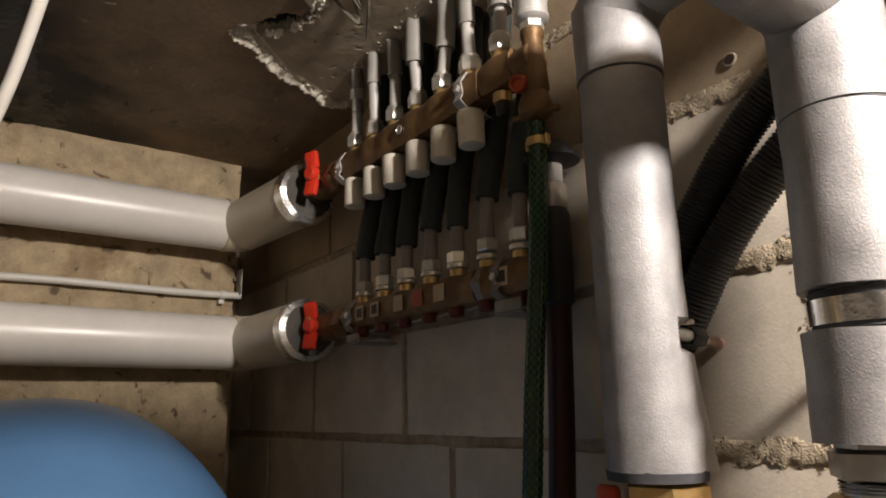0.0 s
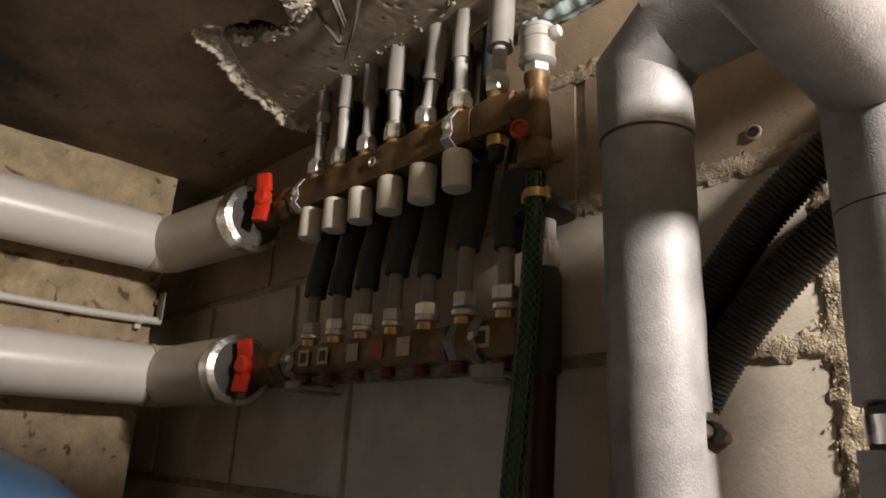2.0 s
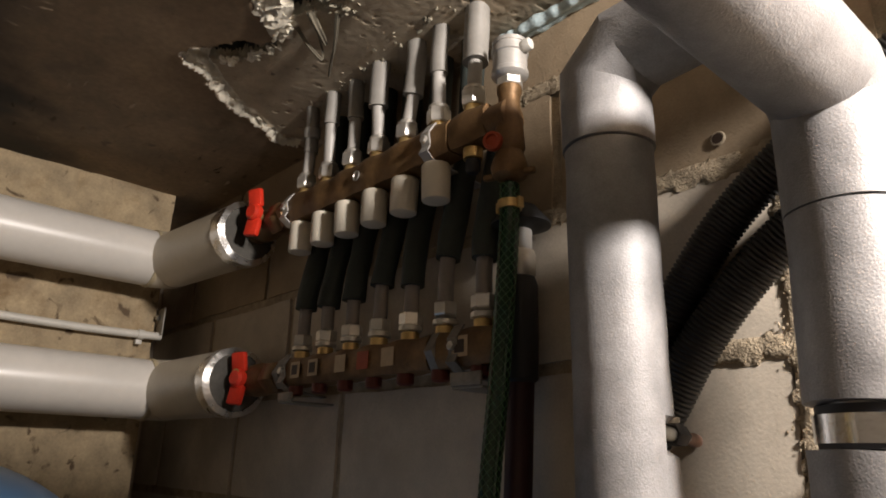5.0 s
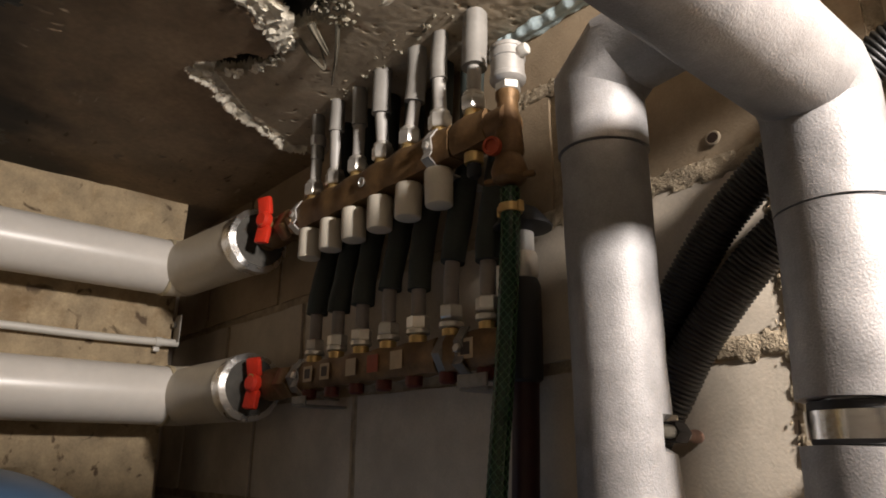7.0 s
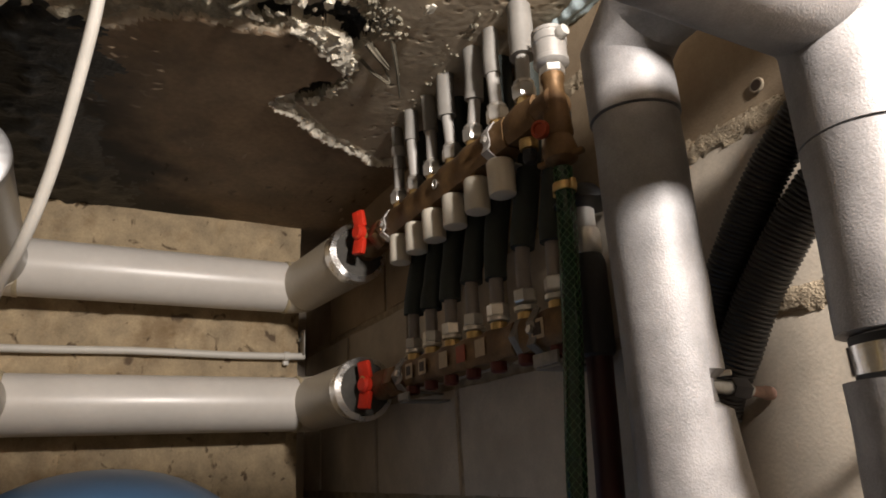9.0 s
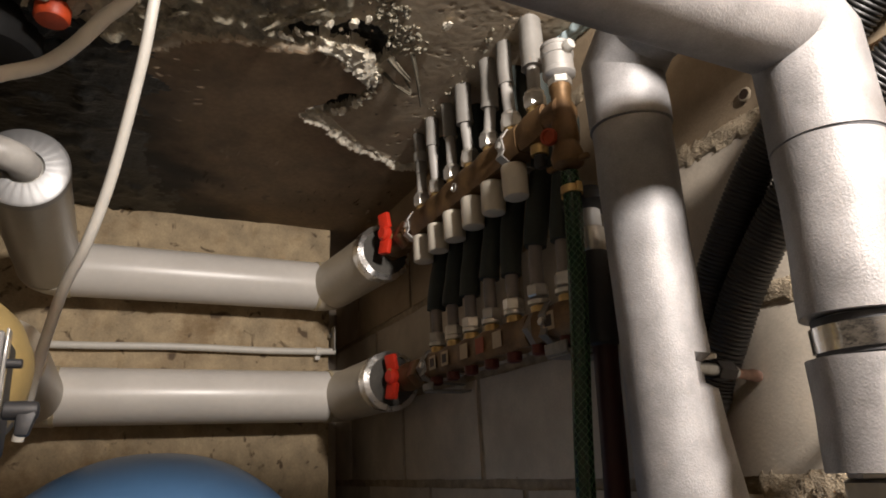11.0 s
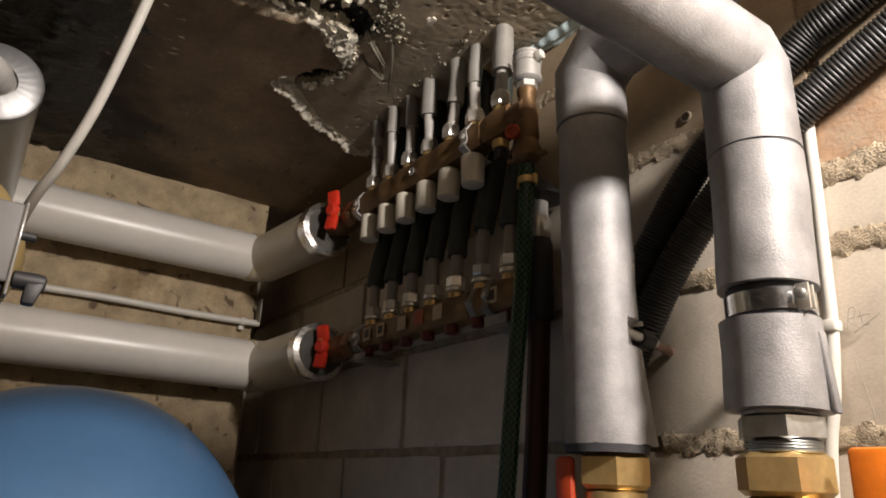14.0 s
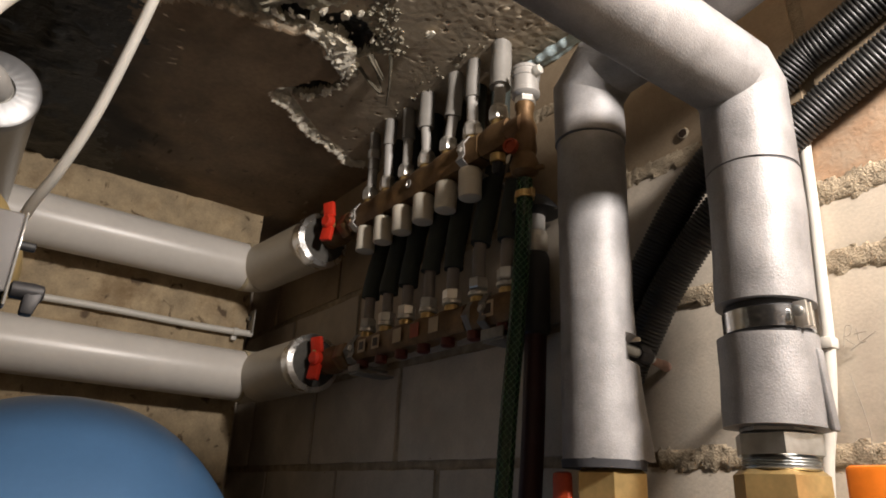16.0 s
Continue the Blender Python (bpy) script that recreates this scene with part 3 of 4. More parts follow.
def riser_two():
    t = thing("foam_riser", (P2B.x, P2B.y, 1.70), "vertical pipe in silver-grey foam that arches over at its top", "pipe", "foam insulated risers")
    part("sleeve", mitre(run((P2B.x + 0.002, P2B.y + 0.0025, 1.8085), (P2.x, P2.y, 1.9095), 10), 0.0322), FOAM, t)
    part("elbow", mitre([(P2.x, P2.y, 1.9117), (P2.x, P2.y, 1.945), (P2.x, P2.y, 1.979), (P2.x - 0.0006, P2.y - 0.012, 1.9915), (P2.x - 0.004, P2.y - 0.07, 1.995), (P2.x - 0.008, P2.y - 0.14, 1.999), (P2.x - 0.016, P2.y - 0.30, 2.009), (P2.x - 0.03, P2.y - 0.55, 2.03), (P2.x - 0.03, P2.y - 0.58, 2.26)], 0.0322), FOAM, t, angle=16)
    part("seam_gap", lathe([(0.0306, -0.004), (0.0306, 0.004)], (P2.x, P2.y, 1.9106), seg=40), FOAM_DARK, t, "dark open seam between two foam pieces")
    part("lower_sleeve", mitre(run((P2B.x, P2B.y, 1.7275), (P2B.x + 0.001, P2B.y + 0.001, 1.7855), 6), 0.0322), FOAM, t, "short loose foam piece below the clamp")
    f = Vector((0.95, 0.10, 0)).normalized()
    c = Vector((P2B.x, P2B.y, 0)) + f * 0.0335
    part("foam_flap", box((c.x - 0.0020, c.y - 0.004, 1.7245), (c.x + 0.0020, c.y + 0.004, 1.776), 0.0016, turn=Matrix.Rotation(-0.06, 4, "Y")), FOAM, t, "loose glued edge of the foam")
    part("pipe", lathe([(0.0195, 0), (0.0195, 0.11)], (P2B.x + 0.001, P2B.y + 0.001, 1.73)), STEEL, t)


riser_one()
riser_two()
# ---- heating manifolds on the block wall ----
UX = [0.412 + 0.0497 * i for i in range(7)]
UY, UZ = -0.060, 2.0715
LY, LZ = -0.044, 1.870


def ring(r, w, at, axis, thick=0.0015, seg=28):
    """A band round a pipe."""
    return lathe([(r - thick, -w / 2), (r, -w / 2 + 0.0003), (r, w / 2 - 0.0003), (r - thick, w / 2)], at, axis, seg, closed=False)


def strap(x, y, z, r, parent, metal=None):
    """A bent steel bracket strip that holds a bar to the wall."""
    bm = bmesh.new()
    path = [(x, y - r * 0.6, z + r * 1.25), (x, y - r * 1.12, z + r * 0.5), (x, y - r * 0.98, z - r * 0.3), (x, y - r * 1.2, z - r * 0.75), (x, y - r * 0.5, z - r * 1.25), (x, y + r * 0.6, z - r * 1.3), (x, -0.002, z - r * 1.5)]
    for a, b in zip(path, path[1:]):
        a, b = Vector(a), Vector(b)
        d = (b - a).normalized()
        n = d.cross(Vector((1, 0, 0)))
        v = [bm.verts.new(p + Vector((sx, 0, 0)) + n * sn) for p in (a - d * 0.0006, b + d * 0.0006) for sx, sn in ((-0.006, -0.0008), (0.006, -0.0008), (0.006, 0.0008), (-0.006, 0.0008))]
        for i in range(4):
            bm.faces.new((v[i], v[(i + 1) % 4], v[4 + (i + 1) % 4], v[4 + i]))
        bm.faces.new(v[:4][::-1])
        bm.faces.new(v[4:])
    b = part("bracket", bm, metal or SATIN, parent, "thin bent nickel bracket strip")
    part("screw", hexa(0.0042, 0.004, (x, y - r * 1.1, z + 0.001), (0, -1, 0.2)), CHROME, b)


def bar(x0, x1, y, z, h, d):
    """A cast bar: an octagonal prism with swollen bosses at each outlet."""
    bm = bmesh.new()
    prof = [(-d, -h * 0.55), (-d * 0.72, -h), (d * 0.72, -h), (d, -h * 0.55), (d, h * 0.55), (d * 0.72, h), (-d * 0.72, h), (-d, h * 0.55)]
    n = 70
    rings = []
    for i in range(n + 1):
        x = x0 + (x1 - x0) * i / n
        k = 0.95 + 0.05 * math.cos((x - UX[0]) / 0.0497 * 2 * math.pi)
        rings.append([bm.verts.new((x, y + a * k, z + b * k)) for a, b in prof])
    for a, b in zip(rings, rings[1:]):
        for k in range(8):
            bm.faces.new((a[k], a[(k + 1) % 8], b[(k + 1) % 8], b[k]))
    bm.faces.new(rings[0][::-1])
    bm.faces.new(rings[-1])
    return bm


def ball_valve(x0, x1, y, z, hx, hz):
    """A ball valve lying along x with a butterfly handle, and its union nut."""
    t = thing("ball_valve", ((x0 + x1) / 2, y, z - 0.02), "small brass ball valve with a red butterfly handle", "valve", "manifold ball valves")
    L = x1 - x0
    part("body", lathe([(0.014, 0), (0.019, 0.002), (0.019, L * 0.2), (0.016, L * 0.24), (0.021, L * 0.36), (0.021, L * 0.5), (0.016, L * 0.62), (0.015, L)], (x0, y, z), (1, 0, 0)), BRONZE, t)
    part("union_nut", hexa(0.0215, L * 0.26, (x0 + L * 0.68, y, z), (1, 0, 0), turn=0.2), BRONZE, t, "tarnished union nut")
    part("stem", lathe([(0.006, 0), (0.006, 0.016)], (hx, y - 0.018, z + 0.004), (0.25, -1, 0.1)), BRASS, t)
    bm = bmesh.new()
    c = Vector((hx, y - 0.027, hz))
    for s in (1, -1):
        box((c.x - 0.010, c.y - 0.0045, c.z + (0.008 if s > 0 else -0.033)), (c.x + 0.010, c.y + 0.0045, c.z + (0.033 if s > 0 else -0.008)), 0.0028, bm=bm,
            turn=Matrix.Rotation(0.16 * s, 4, "X") @ Matrix.Rotation(0.45, 4, "Z"))
    join(bm, lathe([(0.009, 0), (0.0115, 0.002), (0.0115, 0.010), (0.008, 0.013)], (c.x, c.y + 0.005, c.z), (0.3, -1, 0)))
    part("handle", bm, RED, t, "red enamelled butterfly handle")
    return t


def upper_manifold():
    t = thing("supply_manifold", (0.56, UY, 2.05), "tarnished bronze heating manifold with six cream valve caps", "manifold", "heating manifolds")
    part("bar", bar(0.392, 0.690, UY, UZ, 0.0185, 0.0165), BRONZE, t)
    part("bar", bar(0.692, 0.738, UY, UZ, 0.0175, 0.0155), BRONZE, t, "short bronze end section")
    part("collar", hexa(0.0215, 0.012, (0.380, UY, UZ), (1, 0, 0)), BRONZE, t)
    for i, x in enumerate(UX):
        part("nipple", lathe([(0.010, 0), (0.010, 0.006), (0.0085, 0.007), (0.0085, 0.014)], (x, UY + 0.002, UZ + 0.016)), BRASS, t)
        n = part("compression_nut", hexa(0.0125, 0.016, (x, UY + 0.002, UZ + 0.0275), turn=0.3 + i * 0.5), CHROME, t, "nickel compression nut")
        part("collar", lathe([(0.0105, 0), (0.0105, 0.003), (0.0075, 0.006)], (x, UY + 0.002, UZ + 0.0435)), CHROME, n)
        if i < 6:
            part("valve_neck", lathe([(0.008, 0), (0.008, 0.012)], (x + 0.003, UY - 0.001, UZ - 0.026)), BRASS, t)
            prof = [(0.0120, 0.0), (0.0136, 0.0010), (0.0140, 0.0025), (0.0145, 0.036), (0.0134, 0.038)]
            bm = lathe(prof, (x + 0.003, UY - 0.001, 2.0135), (0.02 * math.sin(i * 2.1), 0.02 * math.cos(i * 1.7), 1), 32)
            part("cap", bm, CAP, t, "cream plastic protective cap")
    x = UX[6] + 0.002
    part("plug", lathe([(0.009, 0), (0.0095, 0.002), (0.0095, 0.010), (0.006, 0.012)], (x, UY, UZ - 0.029)), BRASS, t)
    part("plug_tip", lathe([(0.005, 0), (0.007, 0.003), (0.007, 0.013)], (x, UY, UZ - 0.043)), BLACK, t)
    part("badge", lathe([(0.0058, 0), (0.0058, 0.0012), (0.0042, 0.0013), (0.0040, 0.0006)], (0.549, UY - 0.0168, UZ - 0.001), (0, -1, 0)), CHROME, t, "small round nickel badge")
    strap(0.398, UY, UZ, 0.0165, t)
    strap(0.664, UY, UZ, 0.0165, t)
    # end tee with the drain cock
    tee = part("end_tee", lathe([(0.0122, 0), (0.0140, 0.004), (0.0120, 0.030), (0.0100, 0.046), (0.0098, 0.056), (0.0112, 0.058), (0.0112, 0.064), (0.0095, 0.066)], (0.757, UY, 2.034)), BRONZE, t)
    part("side_arm", lathe([(0.014, 0), (0.0155, 0.006), (0.0155, 0.026)], (0.735, UY, UZ - 0.002), (1, 0, 0)), BRONZE, tee)
    part("bypass_knob", lathe([(0.004, 0), (0.0082, 0.001), (0.0090, 0.004), (0.0082, 0.008), (0.0058, 0.0085), (0.0052, 0.006)], (0.752, UY - 0.013, 2.041), (0.35, -1, -0.12)), KNOB_RED, tee, "round red plastic knob")
    part("drain_cock", lathe([(0.009, 0), (0.015, 0.004), (0.0165, 0.012), (0.014, 0.020), (0.012, 0.026)], (0.757, UY, 2.008)), BRONZE, tee)
    part("drain_wing", box((0.7325, UY - 0.004, 2.011), (0.7815, UY + 0.003, 2.0165), 0.002, turn=Matrix.Rotation(0.3, 4, "Z")), BRONZE, tee)
    return t


def air_vent():
    t = thing("air_vent", (0.758, UY, 2.100), "satin nickel automatic air vent with a white knob", "air vent")
    part("base_nut", hexa(0.0120, 0.010, (0.758, UY, 2.098)), CHROME, t, "nickel base nut")
    part("body", lathe([(0.012, 0), (0.0150, 0.002), (0.0168, 0.004), (0.0168, 0.008), (0.0158, 0.009), (0.0158, 0.024), (0.0170, 0.025), (0.0170, 0.031), (0.0155, 0.032), (0.0155, 0.034), (0.0165, 0.0345), (0.0165, 0.038), (0.012, 0.040)], (0.758, UY, 2.106)), SATIN, t)
    part("knob", lathe([(0.003, 0), (0.0052, 0.002), (0.0062, 0.007), (0.0055, 0.012), (0.003, 0.0135)], (0.770, UY - 0.001, 2.133), (0.9, 0.15, 0.1), 20), CABLE, t, "small white plastic knob")
    part("valve_tip", lathe([(0.0035, 0), (0.0035, 0.008), (0.002, 0.009)], (0.756, UY, 2.146)), CHROME, t)


def lower_manifold():
    t = thing("return_manifold", (0.56, LY, 1.85), "dark bronze return manifold with paper stickers and red stems", "manifold", "heating manifolds")
    part("bar", bar(0.395, 0.655, LY, LZ, 0.0165, 0.0160), BRONZE, t)
    part("bar", bar(0.668, 0.735, LY, LZ, 0.0170, 0.0165), BRONZE, t, "short bronze end section")
    part("joint", hexa(0.020, 0.013, (0.655, LY, LZ), (1, 0, 0)), DULL_NICKEL, t, "dull nickel joint between the two sections")
    part("collar", hexa(0.0200, 0.014, (0.380, LY, LZ), (1, 0, 0)), DULL_NICKEL, t)
    for i, x in enumerate(UX):
        x = x + 0.002
        part("nipple", lathe([(0.009, 0), (0.009, 0.010), (0.0075, 0.011), (0.0075, 0.016)], (x, LY, LZ + 0.014)), BRASS, t)
        n = part("compression_nut", hexa(0.0118, 0.013, (x, LY, LZ + 0.031 + (0.003 if i > 4 else 0)), turn=0.5 + i * 0.37), CHROME, t, "nickel compression nut")
        part("collar", lathe([(0.0100, -0.005), (0.0118, -0.004), (0.0118, 0.0), (0.0105, 0.001)], (x, LY, LZ + 0.030)), CHROME, n)
        part("flow_stem", lathe([(0.006, 0), (0.0085, 0.002), (0.0085, 0.011)], (x, LY - 0.004, LZ - 0.027)), STEM_RED, t, "red plastic flow setting stem")
    for x, m in ((0.430, STICKER), (0.467, STICKER), (0.520, STICKER), (0.560, STICKER_RED), (0.600, STICKER), (0.700, STICKER)):
        s = part("sticker", box((x - 0.0095, LY - 0.0174, LZ - 0.0085), (x + 0.0095, LY - 0.0169, LZ + 0.0095)), m, t, "worn paper sticker")
        if x in (0.430, 0.467, 0.700):
            part("print", box((x - 0.0055, LY - 0.0182, LZ - 0.005), (x + 0.0055, LY - 0.0176, LZ + 0.006)), INK, s)
    strap(0.402, LY, LZ, 0.0165, t, DULL_NICKEL)
    strap(0.692, LY, LZ, 0.0165, t, DULL_NICKEL)
    bm = box((0.398, -0.060, 1.834), (0.428, -0.003, 1.8365), 0.0008)
    box((0.398, -0.062, 1.8365), (0.428, -0.059, 1.846), 0.0008, bm=bm)
    part("wall_bracket", bm, DULL_NICKEL, t, "dull steel wall bracket")
    bm = box((0.690, -0.060, 1.834), (0.726, -0.003, 1.8365), 0.0008)
    box((0.690, -0.062, 1.8365), (0.726, -0.059, 1.848), 0.0008, bm=bm)
    part("wall_bracket", bm, DULL_NICKEL, t, "dull steel wall bracket")
    return t


def floor_tubes():
    """Tubes from the supply bar up into the ceiling, each with a grey sleeve."""
    tops = (0.425, 0.474, 0.517, 0.570, 0.629, 0.668, 0.717)
    sleeves = (2.150, 2.165, 2.160, 2.158, 2.152, 2.158, 2.150)
    rads = (0.0085, 0.0092, 0.0092, 0.0108, 0.0106, 0.0088, 0.0125)
    for i, x in enumerate(UX):
        t = thing("heating_tube", (x, UY, UZ + 0.04), "light grey heating tube in a grey sleeve rising into the ceiling", "tube", "supply tubes")
        top = Vector((tops[i], UY - 0.0015 * (6 - i) - (0.003 if i == 4 else 0.0), 2.235))
        foot = Vector((x, UY + 0.002, UZ + 0.040))
        mid = foot.lerp(top, 0.5) + Vector((0.003 * math.sin(i * 1.9), 0.003 * math.cos(i * 3.1), 0))
        line = spline([foot, mid, top], 10)
        part("tube", sweep(line, 0.0072, 16), GREYTUBE, t)
        cut = [p for p in line if p.z > sleeves[i] - 0.004]
        r = rads[i]
        s = part("sleeve", sweep(cut, lambda u, a, r=r: r * (1.06 if u < 0.03 else 1.0) * (1 + 0.05 * math.sin(3 * a + i)), 18, wobble=0.0008), GREY, t, "grey foam sleeve with a ragged end")
        if i == 0:
            part("coupling", lathe([(0.0095, 0), (0.0105, 0.002), (0.0105, 0.012), (0.0095, 0.014)], line[9], line[10] - line[8]), GREYTUBE, t)


def return_tubes():
    """Tubes from the ceiling behind the supply bar down to the return bar, in dark sleeves."""
    ends = (1.946, 1.942, 1.944, 1.952, 1.944, 1.961, 1.950)
    for i, x in enumerate(UX):
        x = x + 0.002
        t = thing("return_tube", (x, LY, LZ + 0.045), "grey heating tube in a dark foam sleeve behind the manifold", "tube", "return tubes")
        line = spline([(x, LY, LZ + 0.044), (x, LY + 0.001, 1.955), (x + 0.003 * math.sin(i * 2.7), -0.0335, 2.015), (x + 0.004, -0.022, 2.09), (x + 0.012, -0.021, 2.24)], 10)
        part("tube", sweep([p for p in line if p.z < ends[i] + 0.03], 0.0075, 16), RETURN_TUBE, t)
        part("sleeve", sweep([p for p in line if ends[i] - 0.004 < p.z < (2.10 if i == 6 else 3)], lambda u, a, i=i: 0.0128 * (1 + 0.04 * math.sin(2 * a + i + 9 * u)), 18, wobble=0.001), DARKSLEEVE, t, "dark foam sleeve")


def green_hose():
    t = thing("garden_hose", (0.740, UY, 1.30), "green braided garden hose hanging from the drain cock", "hose")
    line = spline([(0.757, UY, 2.004), (0.756, UY, 1.96), (0.748, UY - 0.001, 1.86), (0.738, UY - 0.003, 1.76), (0.731, UY - 0.006, 1.66), (0.722, UY - 0.02, 1.50), (0.715, UY - 0.05, 1.30)], 16)
    h = part("hose", sweep(line, 0.0084, 24), GREEN, t)
    # raised cross-wound braid
    n = len(line)
    bm = bmesh.new()
    for turn in range(16):
        sense = 1 if turn % 2 else -1
        pts = []
        total = 0.0
        for i in range((n - 1) * 5 + 1):
            k, f = divmod(i, 5)
            p = line[k].lerp(line[min(k + 1, n - 1)], f / 5)
            d = (line[min(k + 1, n - 1)] - line[max(k - 1, 0)]).normalized()
            s = Vector((1, 0, 0)) - d * d.x
            s.normalize()
            u = d.cross(s)
            if pts:
                total += (p - last).length
            last = p
            a = sense * total / 0.060 * 2 * math.pi + (turn // 2) * 2 * math.pi / 8
            pts.append(p + (s * math.cos(a) + u * math.sin(a)) * 0.00840)
        sweep(pts, 0.00030, 4, bm=bm, caps=False)
    part("braid", bm, GREENRIB, h, "pale cross-wound braid of the hose")["kind"] = "stuff"
    c = part("hose_clamp", ring(0.0104, 0.008, (0.757, UY, 1.985), (0, 0, 1)), BRASS, t, "yellowish hose clamp")
    for s in (-1, 1):
        part("clamp_ear", box((0.757 + s * 0.012 - 0.0018, UY - 0.003, 1.980), (0.757 + s * 0.012 + 0.0018, UY + 0.003, 1.990), 0.001), BRASS, c)


def red_hose():
    x, y = 0.742, -0.030
    t = thing("drain_hose", (x, y, 1.30), "dark red hose under a black pipe connector", "hose")
    part("hose", sweep(spline([(x, y, 1.845), (x - 0.003, y - 0.002, 1.74), (x - 0.008, y - 0.006, 1.6), (x - 0.012, y - 0.01, 1.30)], 10), 0.0115, 20), DRED, t)
    part("connector", lathe([(0.010, 0), (0.0145, 0.004), (0.0155, 0.04), (0.0155, 0.085), (0.013, 0.092)], (x, y, 1.838)), BLACK, t, "black plastic connector")
    part("ring", lathe([(0.0125, 0), (0.0140, 0.002), (0.0140, 0.020), (0.0125, 0.024)], (x, y, 1.930)), CHROME, t, "pale metal ring")
    part("neck", lathe([(0.011, 0), (0.011, 0.04)], (x, y, 1.952)), GREYTUBE, t)
    part("rosette", lathe([(0.008, 0), (0.027, 0.006), (0.027, 0.008), (0.014, 0.024), (0.010, 0.026)], (x, y + 0.002, 1.972)), BLACK, t, "black rubber rosette")
    part("clip", ring(0.0132, 0.008, (x, y, 1.846), (0, 0, 1)), CHROME, t, "dark steel hose clip")


upper_manifold()
air_vent()
lower_manifold()
ball_valve(0.275, 0.384, UY, UZ, 0.335, 2.080)
ball_valve(0.268, 0.384, LY, LZ - 0.002, 0.310, 1.868)
floor_tubes()
return_tubes()
green_hose()
red_hose()
# ---- brass valves, clamp and fittings under the risers ----
def riser_valve(x, y, z, r, handle, hx, hy, hz, wide):
    t = thing("isolation_valve", (x, y, z - 0.16), "large yellow brass isolation valve with an enamelled lever", "valve", "riser valves")
    part("top_nut", hexa(r, 0.026, (x, y, z - 0.026), turn=0.25, sides=6, bevel=0.14), BRASS, t)
    part("body", lathe([(r * 0.62, 0), (r * 0.95, 0.012), (r * 1.05, 0.05), (r * 0.95, 0.09), (r * 0.74, 0.105), (r * 0.74, 0.118), (r * 0.82, 0.12), (r * 0.82, 0.132), (r * 0.70, 0.134)], (x, y, z - 0.160), seg=36), BRASS, t)
    part("tail_pipe", lathe([(r * 0.6, 0), (r * 0.6, z - 0.158)], (x, y, 0.0), seg=24), STEEL, t)
    bm = box((hx - wide, hy - 0.0035, hz - 0.11), (hx + wide, hy + 0.0035, hz), 0.0033)
    for v in bm.verts:
        if v.co.z > hz - 0.006:
            v.co.x = hx + (v.co.x - hx) * 0.86
    part("lever", bm, handle, t, "enamelled flat lever")
    part("lever_hub", lathe([(0.008, 0), (0.008, abs(hy - y) + 0.002)], (hx, min(y, hy), hz - 0.095), (0, 1, 0)), STEEL, t)
    return t


riser_valve(0.878, -0.084, 1.703, 0.0285, DULL_RED, 0.854, -0.112, 1.700, 0.010)
riser_valve(1.003, -0.071, 1.702, 0.0290, ORANGE, 1.0575, -0.075, 1.7045, 0.015)
t = thing("pipe_union", (P2B.x, P2B.y, 1.70), "galvanised steel union nut between foam and brass valve", "pipe fitting")
part("nut", hexa(0.0275, 0.016, (P2B.x, P2B.y, 1.709), turn=0.1), STEEL, t)
part("thread", lathe([(0.022, 0), (0.0235, 0.001)] + [(0.0235 if i % 2 else 0.0220, 0.001 + 0.0009 * i) for i in range(1, 8)], (P2B.x, P2B.y, 1.7015), seg=32), STEEL, t)
part("neck", hexa(0.0225, 0.014, (P2B.x, P2B.y, 1.724), turn=0.4), STEEL, t)

C2 = Vector((1.0065, -0.0685, 0))
t = thing("pipe_clamp", (C2.x, C2.y, 1.787), "shiny galvanised pipe clamp with a rubber lining and screw", "pipe clamp")
part("rubber", lathe([(0.024, 0), (0.0272, 0.0005), (0.0272, 0.0215), (0.024, 0.022)], (C2.x, C2.y, 1.7865), seg=40), RUBBER, t, "black rubber lining")
part("band", ring(0.0288, 0.0145, (C2.x, C2.y, 1.7965), (0, 0, 1), 0.0014, 40), ZINC, t, "bright steel band")
e = Vector((C2.x + 0.0285, C2.y - 0.012, 1.7965))
lug = part("lug", box((e.x - 0.003, e.y - 0.003, e.z - 0.0085), (e.x + 0.0055, e.y - 0.001, e.z + 0.0085), 0.0006), CHROME, t)
box_bm = box((e.x - 0.003, e.y + 0.003, e.z - 0.008), (e.x + 0.0055, e.y + 0.005, e.z + 0.008), 0.0006)
part("lug", box_bm, CHROME, t)
part("screw", lathe([(0.0025, 0), (0.0036, 0.001), (0.0036, 0.003), (0.0022, 0.004)], (e.x + 0.001, e.y - 0.004, e.z + 0.001), (0.1, -1, 0.1), 16), STEEL, lug, "slotted screw head")
part("hanger_rod", sweep([(C2.x - 0.006, C2.y + 0.02, 1.7965), (C2.x - 0.012, -0.001, 1.7965)], 0.004, 12), STEEL, t)

# anchor bolt that holds the other riser
t = thing("pipe_anchor", (0.872, -0.02, 1.79), "steel anchor bolt with a red plug in the block wall", "anchor")
part("rod", sweep([(0.892, -0.080, 1.797), (0.886, -0.035, 1.795)], 0.0045, 12), STEEL, t)
part("sleeve_nut", hexa(0.0072, 0.018, (0.889, -0.058, 1.796), (-0.1, 1, -0.04)), FOAM_DARK, t)
part("plug", lathe([(0.0026, 0), (0.0034, 0.003), (0.0040, 0.024), (0.0048, 0.026), (0.0045, 0.033)], (0.884, -0.034, 1.795), (-0.22, 1, -0.03), 14), REDPLUG, t, "faded red plastic plug")
part("tab", box((0.884, -0.074, 1.802), (0.902, -0.070, 1.8055), 0.0008, turn=Matrix.Rotation(0.4, 4, "Z")), CABLE, t)

